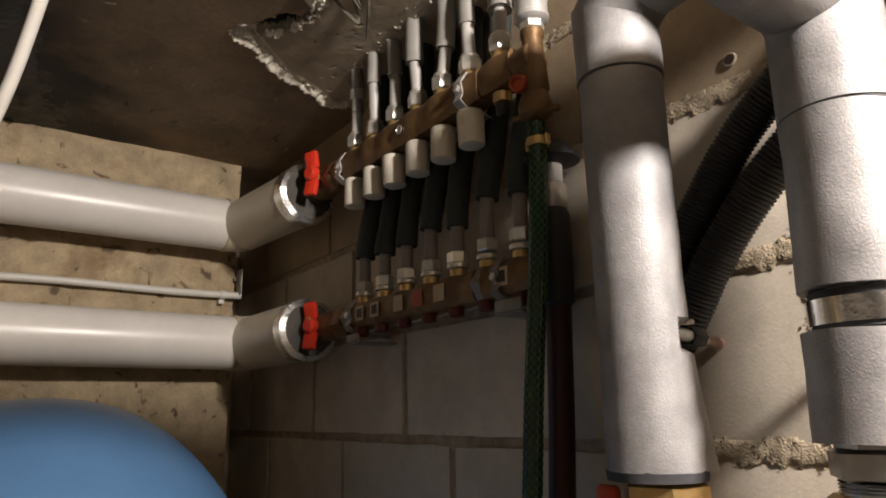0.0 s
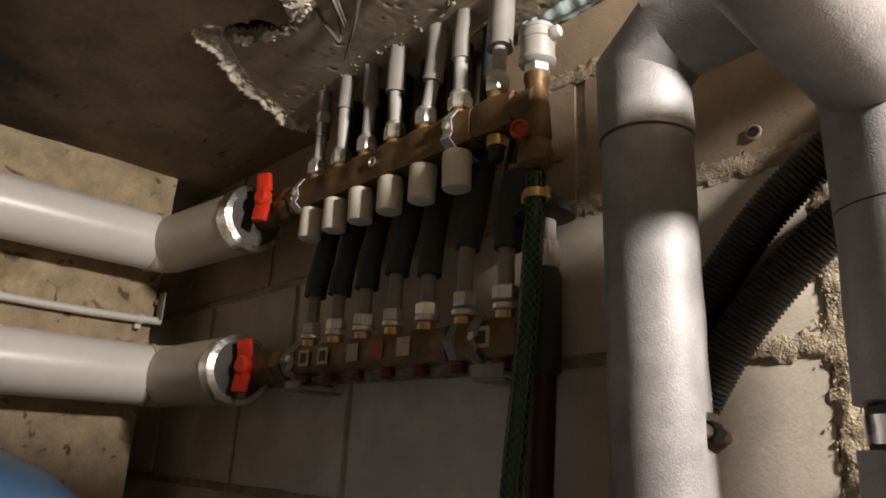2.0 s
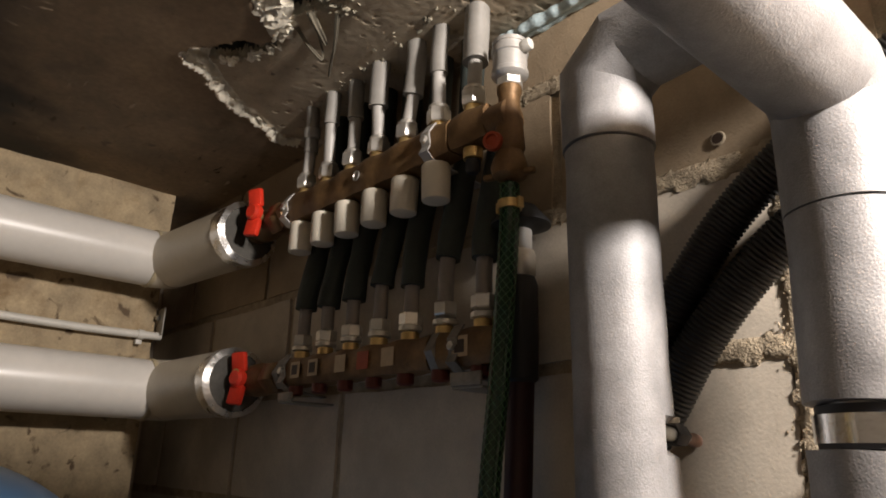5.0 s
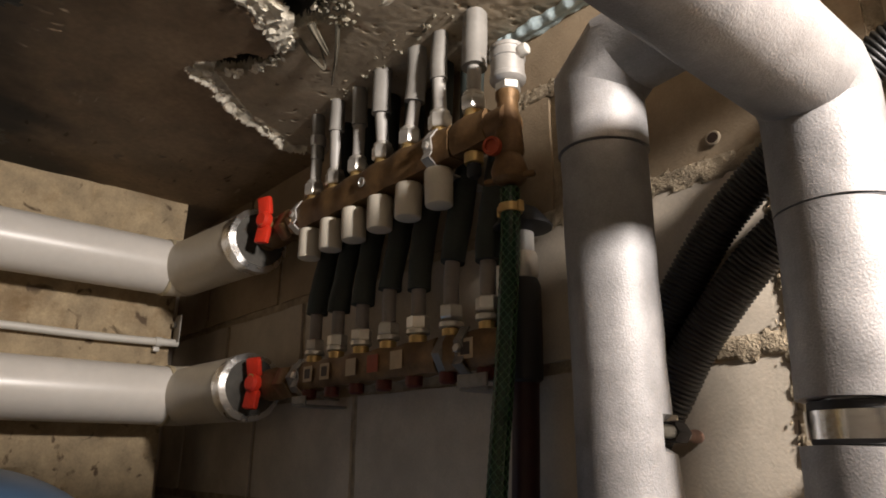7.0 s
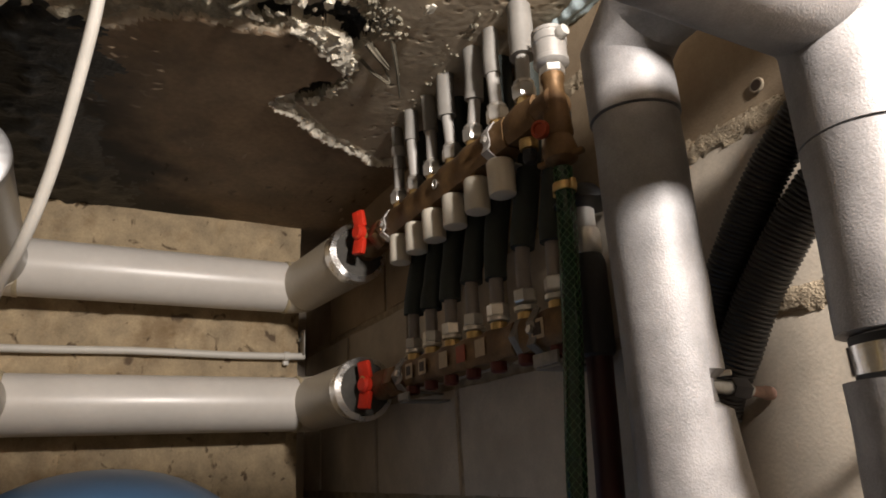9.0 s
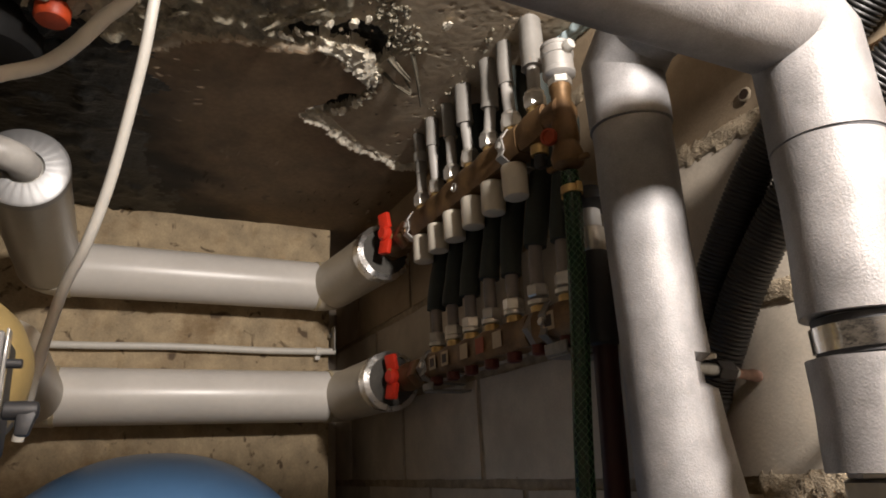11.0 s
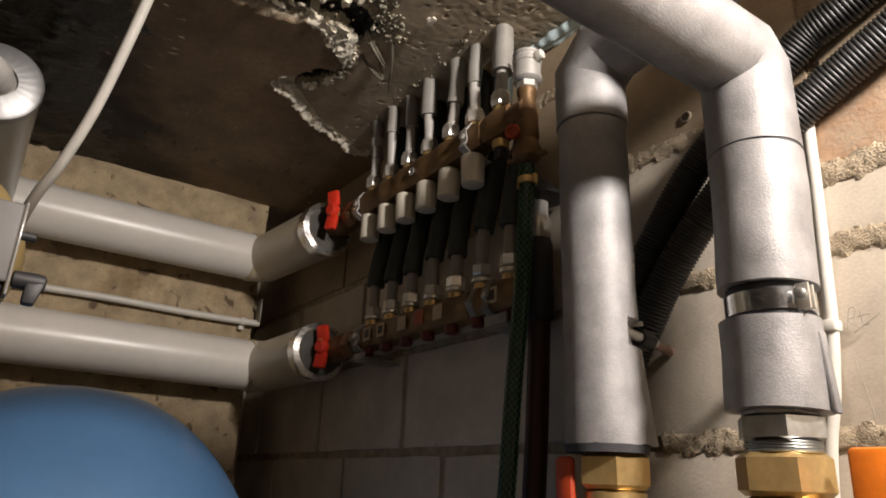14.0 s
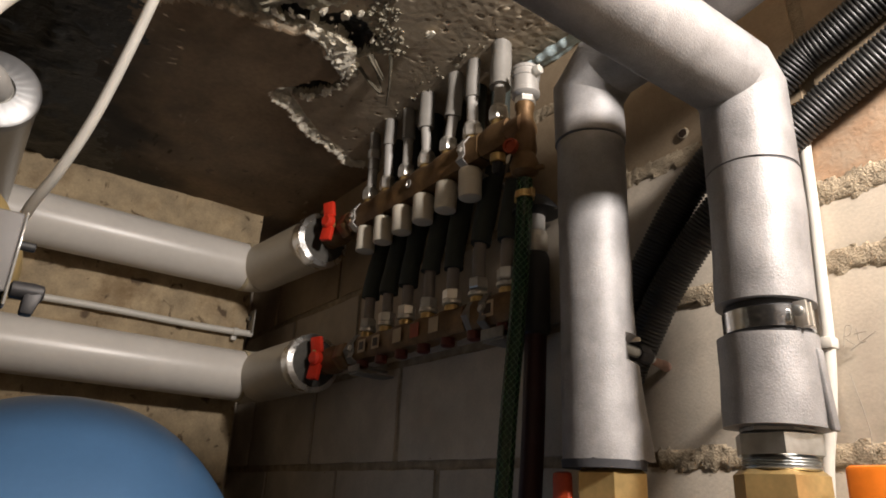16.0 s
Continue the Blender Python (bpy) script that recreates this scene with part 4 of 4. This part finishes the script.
# a dowel hole with a ring of filler
t = thing("dowel_ring", (0.914, 0.0, 2.006), "round grey dowel set in the block wall", "wall plug")
part("ring", lathe([(0.0038, -0.004), (0.0040, -0.0015), (0.0044, 0.0002), (0.0052, 0.0002), (0.0062, -0.001)], (0.914, -0.0014, 2.014), (0, -1, 0), 24, closed=False), EXPOSED, t)
part("hole", lathe([(0.0041, 0), (0.0041, 0.0006)], (0.914, -0.0012, 2.014), (0, -1, 0), 20), INK, t, "dark hole")


# ---- corrugated hoses on the wall ----
def corrugated(points, r, pitch):
    line = spline(points, 14)
    dense, acc = [line[0]], 0.0
    step = pitch / 4
    for a, b in zip(line, line[1:]):
        length = (b - a).length
        while acc + step <= length:
            acc += step
            dense.append(a.lerp(b, acc / length))
        acc -= length
    bm = bmesh.new()
    n = len(dense)
    prof = (1.0, 0.97, 0.89, 0.97)
    return sweep(dense, lambda u, a: r * prof[int(round(u * (n - 1))) % 4], 18, bm=bm)


for pts, r in (([(1.75, -0.05, 2.13), (1.40, -0.022, 2.100), (1.19, -0.0175, 2.072), (1.064, -0.0165, 2.032), (1.024, -0.0165, 2.016), (0.932, -0.0165, 1.952), (0.878, -0.0165, 1.890), (0.844, -0.017, 1.838), (0.820, -0.018, 1.79), (0.811, -0.02, 1.73), (0.809, -0.02, 1.45)], 0.0148),
               ([(1.75, -0.05, 2.085), (1.40, -0.024, 2.065), (1.20, -0.0180, 2.036), (1.092, -0.0170, 1.994), (1.027, -0.0170, 1.964), (0.954, -0.0170, 1.919), (0.900, -0.0170, 1.866), (0.868, -0.0175, 1.820), (0.846, -0.018, 1.785), (0.836, -0.02, 1.735), (0.834, -0.02, 1.45)], 0.0155)):
    t = thing("corrugated_hose", pts[4], "black corrugated hose running diagonally across the block wall", "hose", "corrugated hoses")
    part("hose", corrugated(pts, r, 0.0034), RIBBED, t, angle=75)

# ---- white cable down the wall ----
t = thing("wall_cable", (1.016, -0.007, 1.60), "white electric cable clipped to the block wall", "cable")
part("sheath", sweep(spline([(1.026, -0.005, 1.968), (1.0235, -0.007, 1.948), (1.022, -0.007, 1.902), (1.019, -0.007, 1.834), (1.017, -0.007, 1.792), (1.011, -0.007, 1.744), (1.001, -0.008, 1.684), (0.99, -0.01, 1.50)], 8), 0.0046, 14), CABLE, t)
clip = part("cable_clip", box((1.0115, -0.0135, 1.788), (1.0225, -0.001, 1.797), 0.002), CABLE, t, "white plastic cable clip")
part("nail", lathe([(0.0012, 0), (0.0012, 0.012), (0.0025, 0.0125), (0.0025, 0.014)], (1.010, -0.001, 1.7925), (-0.1, -1, 0), 10), STEEL, clip)
# pencil scrawl on the block
bm = bmesh.new()
for stroke in ([(1.026, 1.789), (1.029, 1.803), (1.033, 1.803), (1.031, 1.797), (1.027, 1.796), (1.034, 1.789)], [(1.036, 1.801), (1.037, 1.791), (1.041, 1.791)], [(1.034, 1.797), (1.042, 1.798)], [(1.030, 1.786), (1.048, 1.797)], [(1.027, 1.770), (1.033, 1.735), (1.033, 1.722)]):
    sweep(spline([(x, -0.0045, z) for x, z in stroke], 5), 0.0003, 5, bm=bm)
single("pencil_scrawl", bm, PENCIL, "illegible pencil scrawl on the grey block", "marking")
# ---- the big blue tank ----
t = thing("pressure_tank", (0.318, -0.383, 0.0), "large blue enamelled pressure tank with a domed top", "tank")
prof = [(0.295 * max(0.0, 1 - (h / 0.565) ** 2.25) ** (1 / 2.25), 1.206 + h) for h in [0.56499 * math.sin(math.pi / 2 * i / 30) for i in range(31)]]
part("dome", lathe(prof, (0.318, -0.383, 0), seg=64), BLUE, t)
part("shell", lathe([(0.29, 0.16), (0.295, 0.20), (0.295, 1.206)], (0.318, -0.383, 0), seg=64), BLUE, t)
part("foot_ring", lathe([(0.24, 0.0), (0.25, 0.0), (0.25, 0.18), (0.24, 0.18)], (0.318, -0.383, 0), seg=48), BLUE, t)

# ---- thin conduit between the two jacketed pipes ----
t = thing("wall_conduit", (0.016, -0.30, 1.945), "thin white plastic conduit clipped to the concrete wall", "conduit")
part("tube", sweep([(0.014, -0.75 + 0.0568 * i, 1.9535 + 0.0012 * math.sin(i * 1.1)) for i in range(13)], 0.0062, 16), CABLE, t)
part("clip", ring(0.0078, 0.010, (0.014, -0.100, 1.9535), (0, 1, 0), 0.002, 18), CABLE, t)
part("clip_foot", box((0.001, -0.105, 1.938), (0.012, -0.095, 1.947), 0.002), CABLE, t)
t = thing("corner_bracket", (0.01, -0.062, 1.965), "small galvanised angle bracket at the end of the concrete wall", "bracket")
part("plate", box((0.004, -0.0735, 1.955), (0.030, -0.0715, 2.000), 0.0007), DULL_NICKEL, t)
part("screw", hexa(0.005, 0.004, (0.010, -0.0745, 1.985), (0, -1, 0)), STEEL, t)

# ---- mixing valve with its actuator ----
t = thing("valve_actuator", (0.75, -0.53, 1.757), "black motor actuator with a grey front plate and black lever", "actuator")
part("housing", box((0.715, -0.580, 1.757), (0.7795, -0.4945, 1.8265), 0.004, 3), BLACK, t, "black plastic housing")
part("front_plate", box((0.7800, -0.5200, 1.7770), (0.7845, -0.4945, 1.8262), 0.0016, 3), BOXGREY, t, "lighter grey front plate")
part("side_plate", box((0.7800, -0.560, 1.7780), (0.7820, -0.5215, 1.8250), 0.0012), BLACK, t)
part("cover_rim", box((0.7690, -0.4942, 1.7700), (0.7830, -0.4926, 1.8280), 0.0006), CLEAR, t, "clear plastic rim")
lever = lathe([(0.0035, 0), (0.0052, 0.001), (0.0056, 0.012), (0.0050, 0.0175), (0.003, 0.0185)], (0.771, -0.4920, 1.7825), (0, 1, 0), 24)
foot = box((0.7660, -0.4845, 1.7680), (0.7760, -0.4740, 1.7830), 0.0018)
for v in foot.verts:
    if v.co.z < 1.772:
        v.co.y += 0.0 if v.co.y < -0.48 else -0.003
part("lever", join(lever, foot), BLACK, t, "black plastic lever with a short foot")
part("pin", lathe([(0.0028, 0), (0.0028, 0.0075), (0.002, 0.008)], (0.776, -0.4925, 1.8085), (0, 1, 0), 14), BLACK, t)
part("cable_gland", hexa(0.0125, 0.016, (0.786, -0.524, 1.803), (0.55, -0.65, 0.35)), CABLE, t, "white plastic cable gland")
part("cable", sweep(spline([(0.790, -0.529, 1.805), (0.810, -0.540, 1.815), (0.827, -0.544, 1.838), (0.831, -0.548, 1.868), (0.835, -0.543, 1.906), (0.841, -0.530, 1.934), (0.845, -0.511, 1.952), (0.851, -0.485, 1.964), (0.868, -0.462, 1.985), (0.875, -0.44, 2.03), (0.87, -0.42, 2.215)], 10), 0.0042, 16), CABLE, t, "white cable looping up to the ceiling")
part("lower_cable", sweep(spline([(0.786, -0.503, 1.758), (0.784, -0.514, 1.741), (0.784, -0.526, 1.723), (0.782, -0.545, 1.700), (0.775, -0.60, 1.60), (0.77, -0.65, 1.30)], 8), 0.0035, 14), CABLE, t)
t = thing("mixing_valve", (0.70, -0.54, 1.77), "yellowed round valve body behind the actuator", "valve")
part("body", lathe([(0.030, -0.05), (0.050, -0.040), (0.060, -0.018), (0.062, 0.0), (0.058, 0.022), (0.044, 0.036), (0.02, 0.042)], (0.700, -0.548, 1.812), (0.75, -0.25, 0.35), 40), YELLOW, t)
part("stub", sweep([(0.70, -0.56, 1.815), (0.60, -0.55, 1.862), (0.44, -0.545, 1.868), (0.38, -0.545, 1.868)], 0.020, 24), JACKET_GREY, t)

# ---- white plastic bend and black vessel near the ceiling ----
t = thing("plastic_bend", (0.60, -0.57, 1.93), "white plastic pipe bend above the mixing valve", "pipe")
part("bend", sweep(spline([(0.585, -0.80, 2.045), (0.590, -0.66, 2.045), (0.600, -0.60, 2.035), (0.607, -0.574, 2.00), (0.600, -0.572, 1.96), (0.575, -0.585, 1.91), (0.56, -0.60, 1.86), (0.64, -0.57, 1.83)], 10), 0.0235, 28), CREAM, t)
part("socket", lathe([(0.024, 0), (0.027, 0.001), (0.027, 0.026), (0.024, 0.028)], (0.588, -0.69, 2.045), (0.02, 1, 0), 28), CREAM, t)
t = thing("black_vessel", (0.495, -0.585, 2.16), "small black cylinder hanging under the ceiling", "vessel")
part("body", lathe([(0.030, 0), (0.046, 0.004), (0.050, 0.012), (0.050, 0.06)], (0.485, -0.590, 2.172), seg=36), SOOT, t)
part("cap", lathe([(0.006, 0), (0.015, 0.001), (0.017, 0.004), (0.017, 0.018)], (0.552, -0.528, 2.186), seg=28), DULL_RED, t, "orange-red plastic cap")
t = thing("hanging_cable", (0.60, -0.456, 1.90), "white cable hanging from the ceiling past the pipes", "cable")
part("sheath", sweep(spline([(0.690, -0.43, 2.225), (0.672, -0.436, 2.150), (0.647, -0.441, 2.097), (0.597, -0.456, 2.007), (0.562, -0.472, 1.950), (0.540, -0.487, 1.912), (0.52, -0.50, 1.85), (0.50, -0.51, 1.78)], 10), 0.0050, 16), CABLE, t)
# ---- block wall: pieces and mortar ----
wall = thing("wall_north", (0.5, 0.0, 0.0), "grey concrete block wall with rough crumbling mortar joints", "wall", kind="structure")
part("core", box((-0.35, 0.0055, 0.0), (3.4, 0.2, CZ + 0.09)), MORTAR, wall)
JOINTS = [1.028, 1.166, 1.303, 1.441, 1.578, 1.716, 1.854, 1.992, 2.128, 2.27]
rng = random.Random(4)


def block(x0, x1, z0, z1, material, name="block", proud=0.0, gap=0.005):
    """One block: a slightly crooked face with broken arrises."""
    bm = bmesh.new()
    nx, nz = max(2, int((x1 - x0) / 0.03)), max(2, int((z1 - z0) / 0.03))
    x0, x1, z0, z1 = x0 + gap, x1 - gap, z0 + gap, z1 - gap
    seed = rng.random() * 50
    front = []
    for j in range(nz + 1):
        row = []
        for i in range(nx + 1):
            x, z = x0 + (x1 - x0) * i / nx, z0 + (z1 - z0) * j / nz
            rim = i in (0, nx) or j in (0, nz)
            y = -proud - 0.0012 * noise.noise(Vector((x * 12, z * 12, seed))) + (0.0022 if rim else 0)
            if rim:
                x += 0.002 * noise.noise(Vector((x * 30, z * 30, seed + 3)))
                z += 0.002 * noise.noise(Vector((x * 30, z * 30, seed + 7)))
            row.append(bm.verts.new((x, y, z)))
        front.append(row)
    for j in range(nz):
        for i in range(nx):
            bm.faces.new((front[j][i], front[j][i + 1], front[j + 1][i + 1], front[j + 1][i]))
    loop = front[0] + [r[-1] for r in front[1:-1]] + front[-1][::-1] + [r[0] for r in front[1:-1]][::-1]
    back = [bm.verts.new((v.co.x, 0.016, v.co.z)) for v in loop]
    for a in range(len(loop)):
        b = (a + 1) % len(loop)
        bm.faces.new((loop[a], loop[b], back[b], back[a]))
    return part(name, bm, material, wall, angle=50)


SPLITS = {5: (-0.10, 0.172, 0.436, 0.70, 0.95, 1.22, 1.48), 4: (0.0, 0.271, 0.533, 0.80, 1.065, 1.33), 6: (0.05, 0.30, 0.56, 0.80, 0.955), 7: (-0.05, 0.22, 0.48, 0.76, 1.03, 1.30),
          8: (0.1, 0.5, 0.92, 1.3), 3: (-0.1, 0.16, 0.43, 0.69, 0.95, 1.22)}
for c in range(0, 9):
    z0, z1 = JOINTS[c], min(JOINTS[c + 1], CZ + 0.03)
    xs = sorted(SPLITS.get(c, [(-0.2 if c % 2 else -0.07) + 0.265 * k for k in range(1, 7)]))
    if c == 6:
        # beyond the upright joint the course is made up of two bricks in height
        for k in range(7):
            x = 0.965 + 0.262 * k
            block(x, x + 0.257, z0, 1.912, BLOCK, "brick", gap=0.004)
            block(x - (0.0 if k == 0 else 0.13), x + (0.127 if k == 0 else 0.127), 1.912, z1, BRICK, "brick", gap=0.004)
        edges = [-0.34] + list(xs)
    else:
        edges = [-0.34] + list(xs)
        while edges[-1] < 2.6:
            edges.append(edges[-1] + 0.265)
    for a, b in zip(edges, edges[1:]):
        block(a, b, z0, z1, STAINED if c >= 7 else BLOCK, gap=0.006)
part("footing", box((-0.34, -0.0005, 0.0), (2.7, 0.006, JOINTS[0] - 0.006)), BLOCK, wall)

# squeezed-out mortar along the joints, thick near the risers
bm = bmesh.new()
for z, x0, x1, size, count in ((1.716, 0.90, 1.25, 0.0016, 240), (1.854, 0.84, 1.25, 0.0015, 180), (1.992, 0.70, 0.97, 0.0016, 200), (1.912, 0.97, 1.25, 0.0016, 170), (2.128, 0.66, 1.00, 0.0016, 160), (1.716, 0.2, 0.90, 0.0020, 60)):
    for k in range(count):
        x = rng.uniform(x0, x1)
        join(bm, lump((x, 0.0005 + rng.uniform(-0.001, 0.002), z + rng.gauss(0, 0.0045)), 0.75 * size * rng.uniform(0.35, 1.1), k + z * 10, (1.5, 0.40, 0.8), 1, 0.9, 2.2))
for k in range(260):
    z = rng.uniform(1.72, 1.99)
    join(bm, lump((0.955 + rng.gauss(0, 0.007), 0.0005, z), 0.0012 * rng.uniform(0.35, 1.1), k, (1.0, 0.4, 1.5), 1, 0.9, 2.2))
m = part("mortar_crumbs", bm, MORTAR, wall)


def mortar_bed(x0, x1, z0, z1, seed):
    """A ragged bed of mortar squeezed out of a joint."""
    upright = z1 - z0 > x1 - x0
    nx, nz = max(6, int((x1 - x0) / 0.0028)), max(6, int((z1 - z0) / 0.0028))
    b = bmesh.new()
    rows = []
    for j in range(nz + 1):
        row = []
        for i in range(nx + 1):
            x, z = x0 + (x1 - x0) * i / nx, z0 + (z1 - z0) * j / nz
            u = (i / nx if upright else j / nz) * 2 - 1
            u += 0.35 * noise.noise(Vector((x * 40, z * 40, seed))) + 0.3 * noise.noise(Vector((x * 150, z * 150, seed)))
            f = noise.fractal(Vector((x * 190, z * 190, seed)), 0.7, 2.2, 3)
            y = 0.0020 - 0.0022 * max(0.0, 1 - u * u) - 0.0014 * f if abs(u) < 1 else 0.010
            row.append(b.verts.new((x, y, z)))
        rows.append(row)
    for j in range(nz):
        for i in range(nx):
            b.faces.new((rows[j][i], rows[j][i + 1], rows[j + 1][i + 1], rows[j + 1][i]))
    part("mortar_bed", b, MORTAR, wall, angle=70)


for n, (x0, x1, zc, h) in enumerate(((0.86, 1.35, 1.716, 0.011), (0.80, 1.35, 1.854, 0.011), (0.66, 0.97, 1.992, 0.011), (0.96, 1.35, 1.912, 0.013), (0.62, 1.05, 2.128, 0.010))):
    mortar_bed(x0, x1, zc - h, zc + h, n * 3.1)
mortar_bed(0.943, 0.971, 1.72, 1.99, 20.5)
tagged(m, kind="stuff")


# ---- what is left of plaster and rubble on the ceiling ----
def along(poly, n, spread):
    """Random places near a polyline."""
    out = []
    lens = [math.dist(a, b) for a, b in zip(poly, poly[1:])]
    for _ in range(n):
        s = rng.uniform(0, sum(lens))
        for (a, b), l in zip(zip(poly, poly[1:]), lens):
            if s <= l:
                out.append((a[0] + (b[0] - a[0]) * s / l + rng.gauss(0, spread), a[1] + (b[1] - a[1]) * s / l + rng.gauss(0, spread)))
                break
            s -= l
    return out


bm = bmesh.new()
for poly, n, spread, size in (([(x + 0.005, y + 0.003) for x, y in LIP], 26, 0.0035, 0.0034), (LIP[3:], 26, 0.007, 0.0052),
                              ([(0.445, -0.206), (0.470, -0.184), (0.515, -0.170)], 34, 0.003, 0.0034), (MASS, 46, 0.007, 0.0085), (MASS, 40, 0.010, 0.0040),
                              ([(0.572, -0.315), (0.585, -0.300), (0.615, -0.276)], 14, 0.006, 0.0036)):
    for k, (x, y) in enumerate(along(poly, n, spread)):
        f = lump((0, 0, 0), size * rng.uniform(0.3, 1.1), k + n, (1.5, 1.1, 0.42), 2, 1.0, 1.9)
        bmesh.ops.transform(f, matrix=pose(x, y, CZ + 0.005, rng.uniform(-25, 25), rng.uniform(-10, 30), rng.uniform(0, 180)), verts=f.verts[:])
        join(bm, f)
single("plaster_remains", bm, PLASTER, "crumbling white plaster along the edge of the ceiling patch", "plaster", kind="stuff", angle=18)
bm = bmesh.new()
for k in range(300):
    x, y = rng.uniform(0.36, 1.0), rng.uniform(-0.34, -0.02)
    if inside(x, y, RECESS) > 0.012 and (k % 3 == 0):
        join(bm, lump((x, y, CZ + 0.0082), 0.0021 * rng.uniform(0.3, 1.2), k, (1.3, 1.0, 0.7), 1, 0.8, 2.0))
single("ceiling_rubble", bm, EXPOSED, "loose grey concrete crumbs stuck to the spalled ceiling", "rubble", kind="stuff", angle=20)
bm = bmesh.new()
for poly, n, spread, size in (([(0.70, -0.235), (0.668, -0.205), (0.640, -0.180), (0.618, -0.160)], 260, 0.010, 0.0038), ([(0.40, -0.060), (0.50, -0.070), (0.62, -0.080), (0.70, -0.078)], 60, 0.008, 0.0028)):
    for k, (x, y) in enumerate(along(poly, n, spread)):
        f = lump((0, 0, 0), size * rng.uniform(0.25, 1.0), k + n, (rng.uniform(0.9, 1.7), 1.0, rng.uniform(0.4, 0.8)), 1, 1.0, 2.4)
        bmesh.ops.transform(f, matrix=pose(x, y, CZ + 0.0075, rng.uniform(-60, 60), rng.uniform(-60, 60), rng.uniform(0, 180)), verts=f.verts[:])
        join(bm, f)
single("ceiling_crumbs", bm, RUBBLE, "coarse grey crumbs clinging to the ceiling beside the hollow", "rubble", kind="stuff", angle=20)
bm = bmesh.new()
for k in range(130):
    x, y = rng.uniform(0.50, 1.0), rng.uniform(-0.60, -0.26)
    if inside(x, y, CRUMBLED) > 0.004:
        f = lump((0, 0, 0), 0.009 * rng.uniform(0.15, 1.0) ** 1.5, k, (rng.uniform(1.0, 2.6), 0.9, 0.35), 2, 1.1, 2.4)
        bmesh.ops.transform(f, matrix=pose(x, y, CZ + rng.uniform(-0.001, 0.007), rng.uniform(-35, 35), rng.uniform(-25, 25), rng.uniform(20, 70)), verts=f.verts[:])
        join(bm, f)
single("ceiling_flakes", bm, RUBBLE, "dark loose flakes on the crumbling part of the ceiling", "rubble", kind="stuff", angle=20)
# splinters of shuttering and a stray chip
for pts, r in (([(0.560, -0.172, 2.207), (0.554, -0.152, 2.196), (0.545, -0.131, 2.194), (0.553, -0.136, 2.200), (0.566, -0.150, 2.207)], 0.0017), ([(0.592, -0.176, 2.207), (0.582, -0.158, 2.198), (0.565, -0.139, 2.199)], 0.0036), ([(0.612, -0.156, 2.208), (0.572, -0.132, 2.199), (0.519, -0.104, 2.197)], 0.0026)):
    single("wood_splinter", sweep(spline(pts, 6), lambda u, a, r=r: r * (0.4 + abs(math.cos(a))) * (1 - 0.5 * u), 8, wobble=0.0009), SPLINTER, "pale bent splinter hanging from the ceiling", "splinter", "ceiling splinters")
for n, (x, y, size) in enumerate(((0.677, -0.142, 0.0062), (0.622, -0.190, 0.0034), (0.643, -0.238, 0.0060), (0.632, -0.262, 0.0055), (0.655, -0.225, 0.0045))):
    single("concrete_chip", lump((x, y, CZ + 0.002), size, 3 + n, (1.5, 0.8, 0.5), 2, 0.8, 2.2), PLASTER, "pale chip of concrete on the ceiling", "chip", "ceiling chips", angle=25)
# pale blue film pressed into the corner of ceiling and wall
line = spline([(0.700, -0.006, 2.199), (0.735, -0.007, 2.198), (0.785, -0.006, 2.199), (0.84, -0.007, 2.198), (0.92, -0.006, 2.199)], 24)
strip = sweep(line, lambda u, a: (0.0030 + 0.0075 * abs(math.cos(a + 0.75))) * (1 + 0.12 * math.sin(23 * u) + 0.08 * math.sin(61 * u)), 20, wobble=0.0026)
single("sealing_film", strip, FILM, "pale blue wrinkled film strip between ceiling and wall", "sealing film")
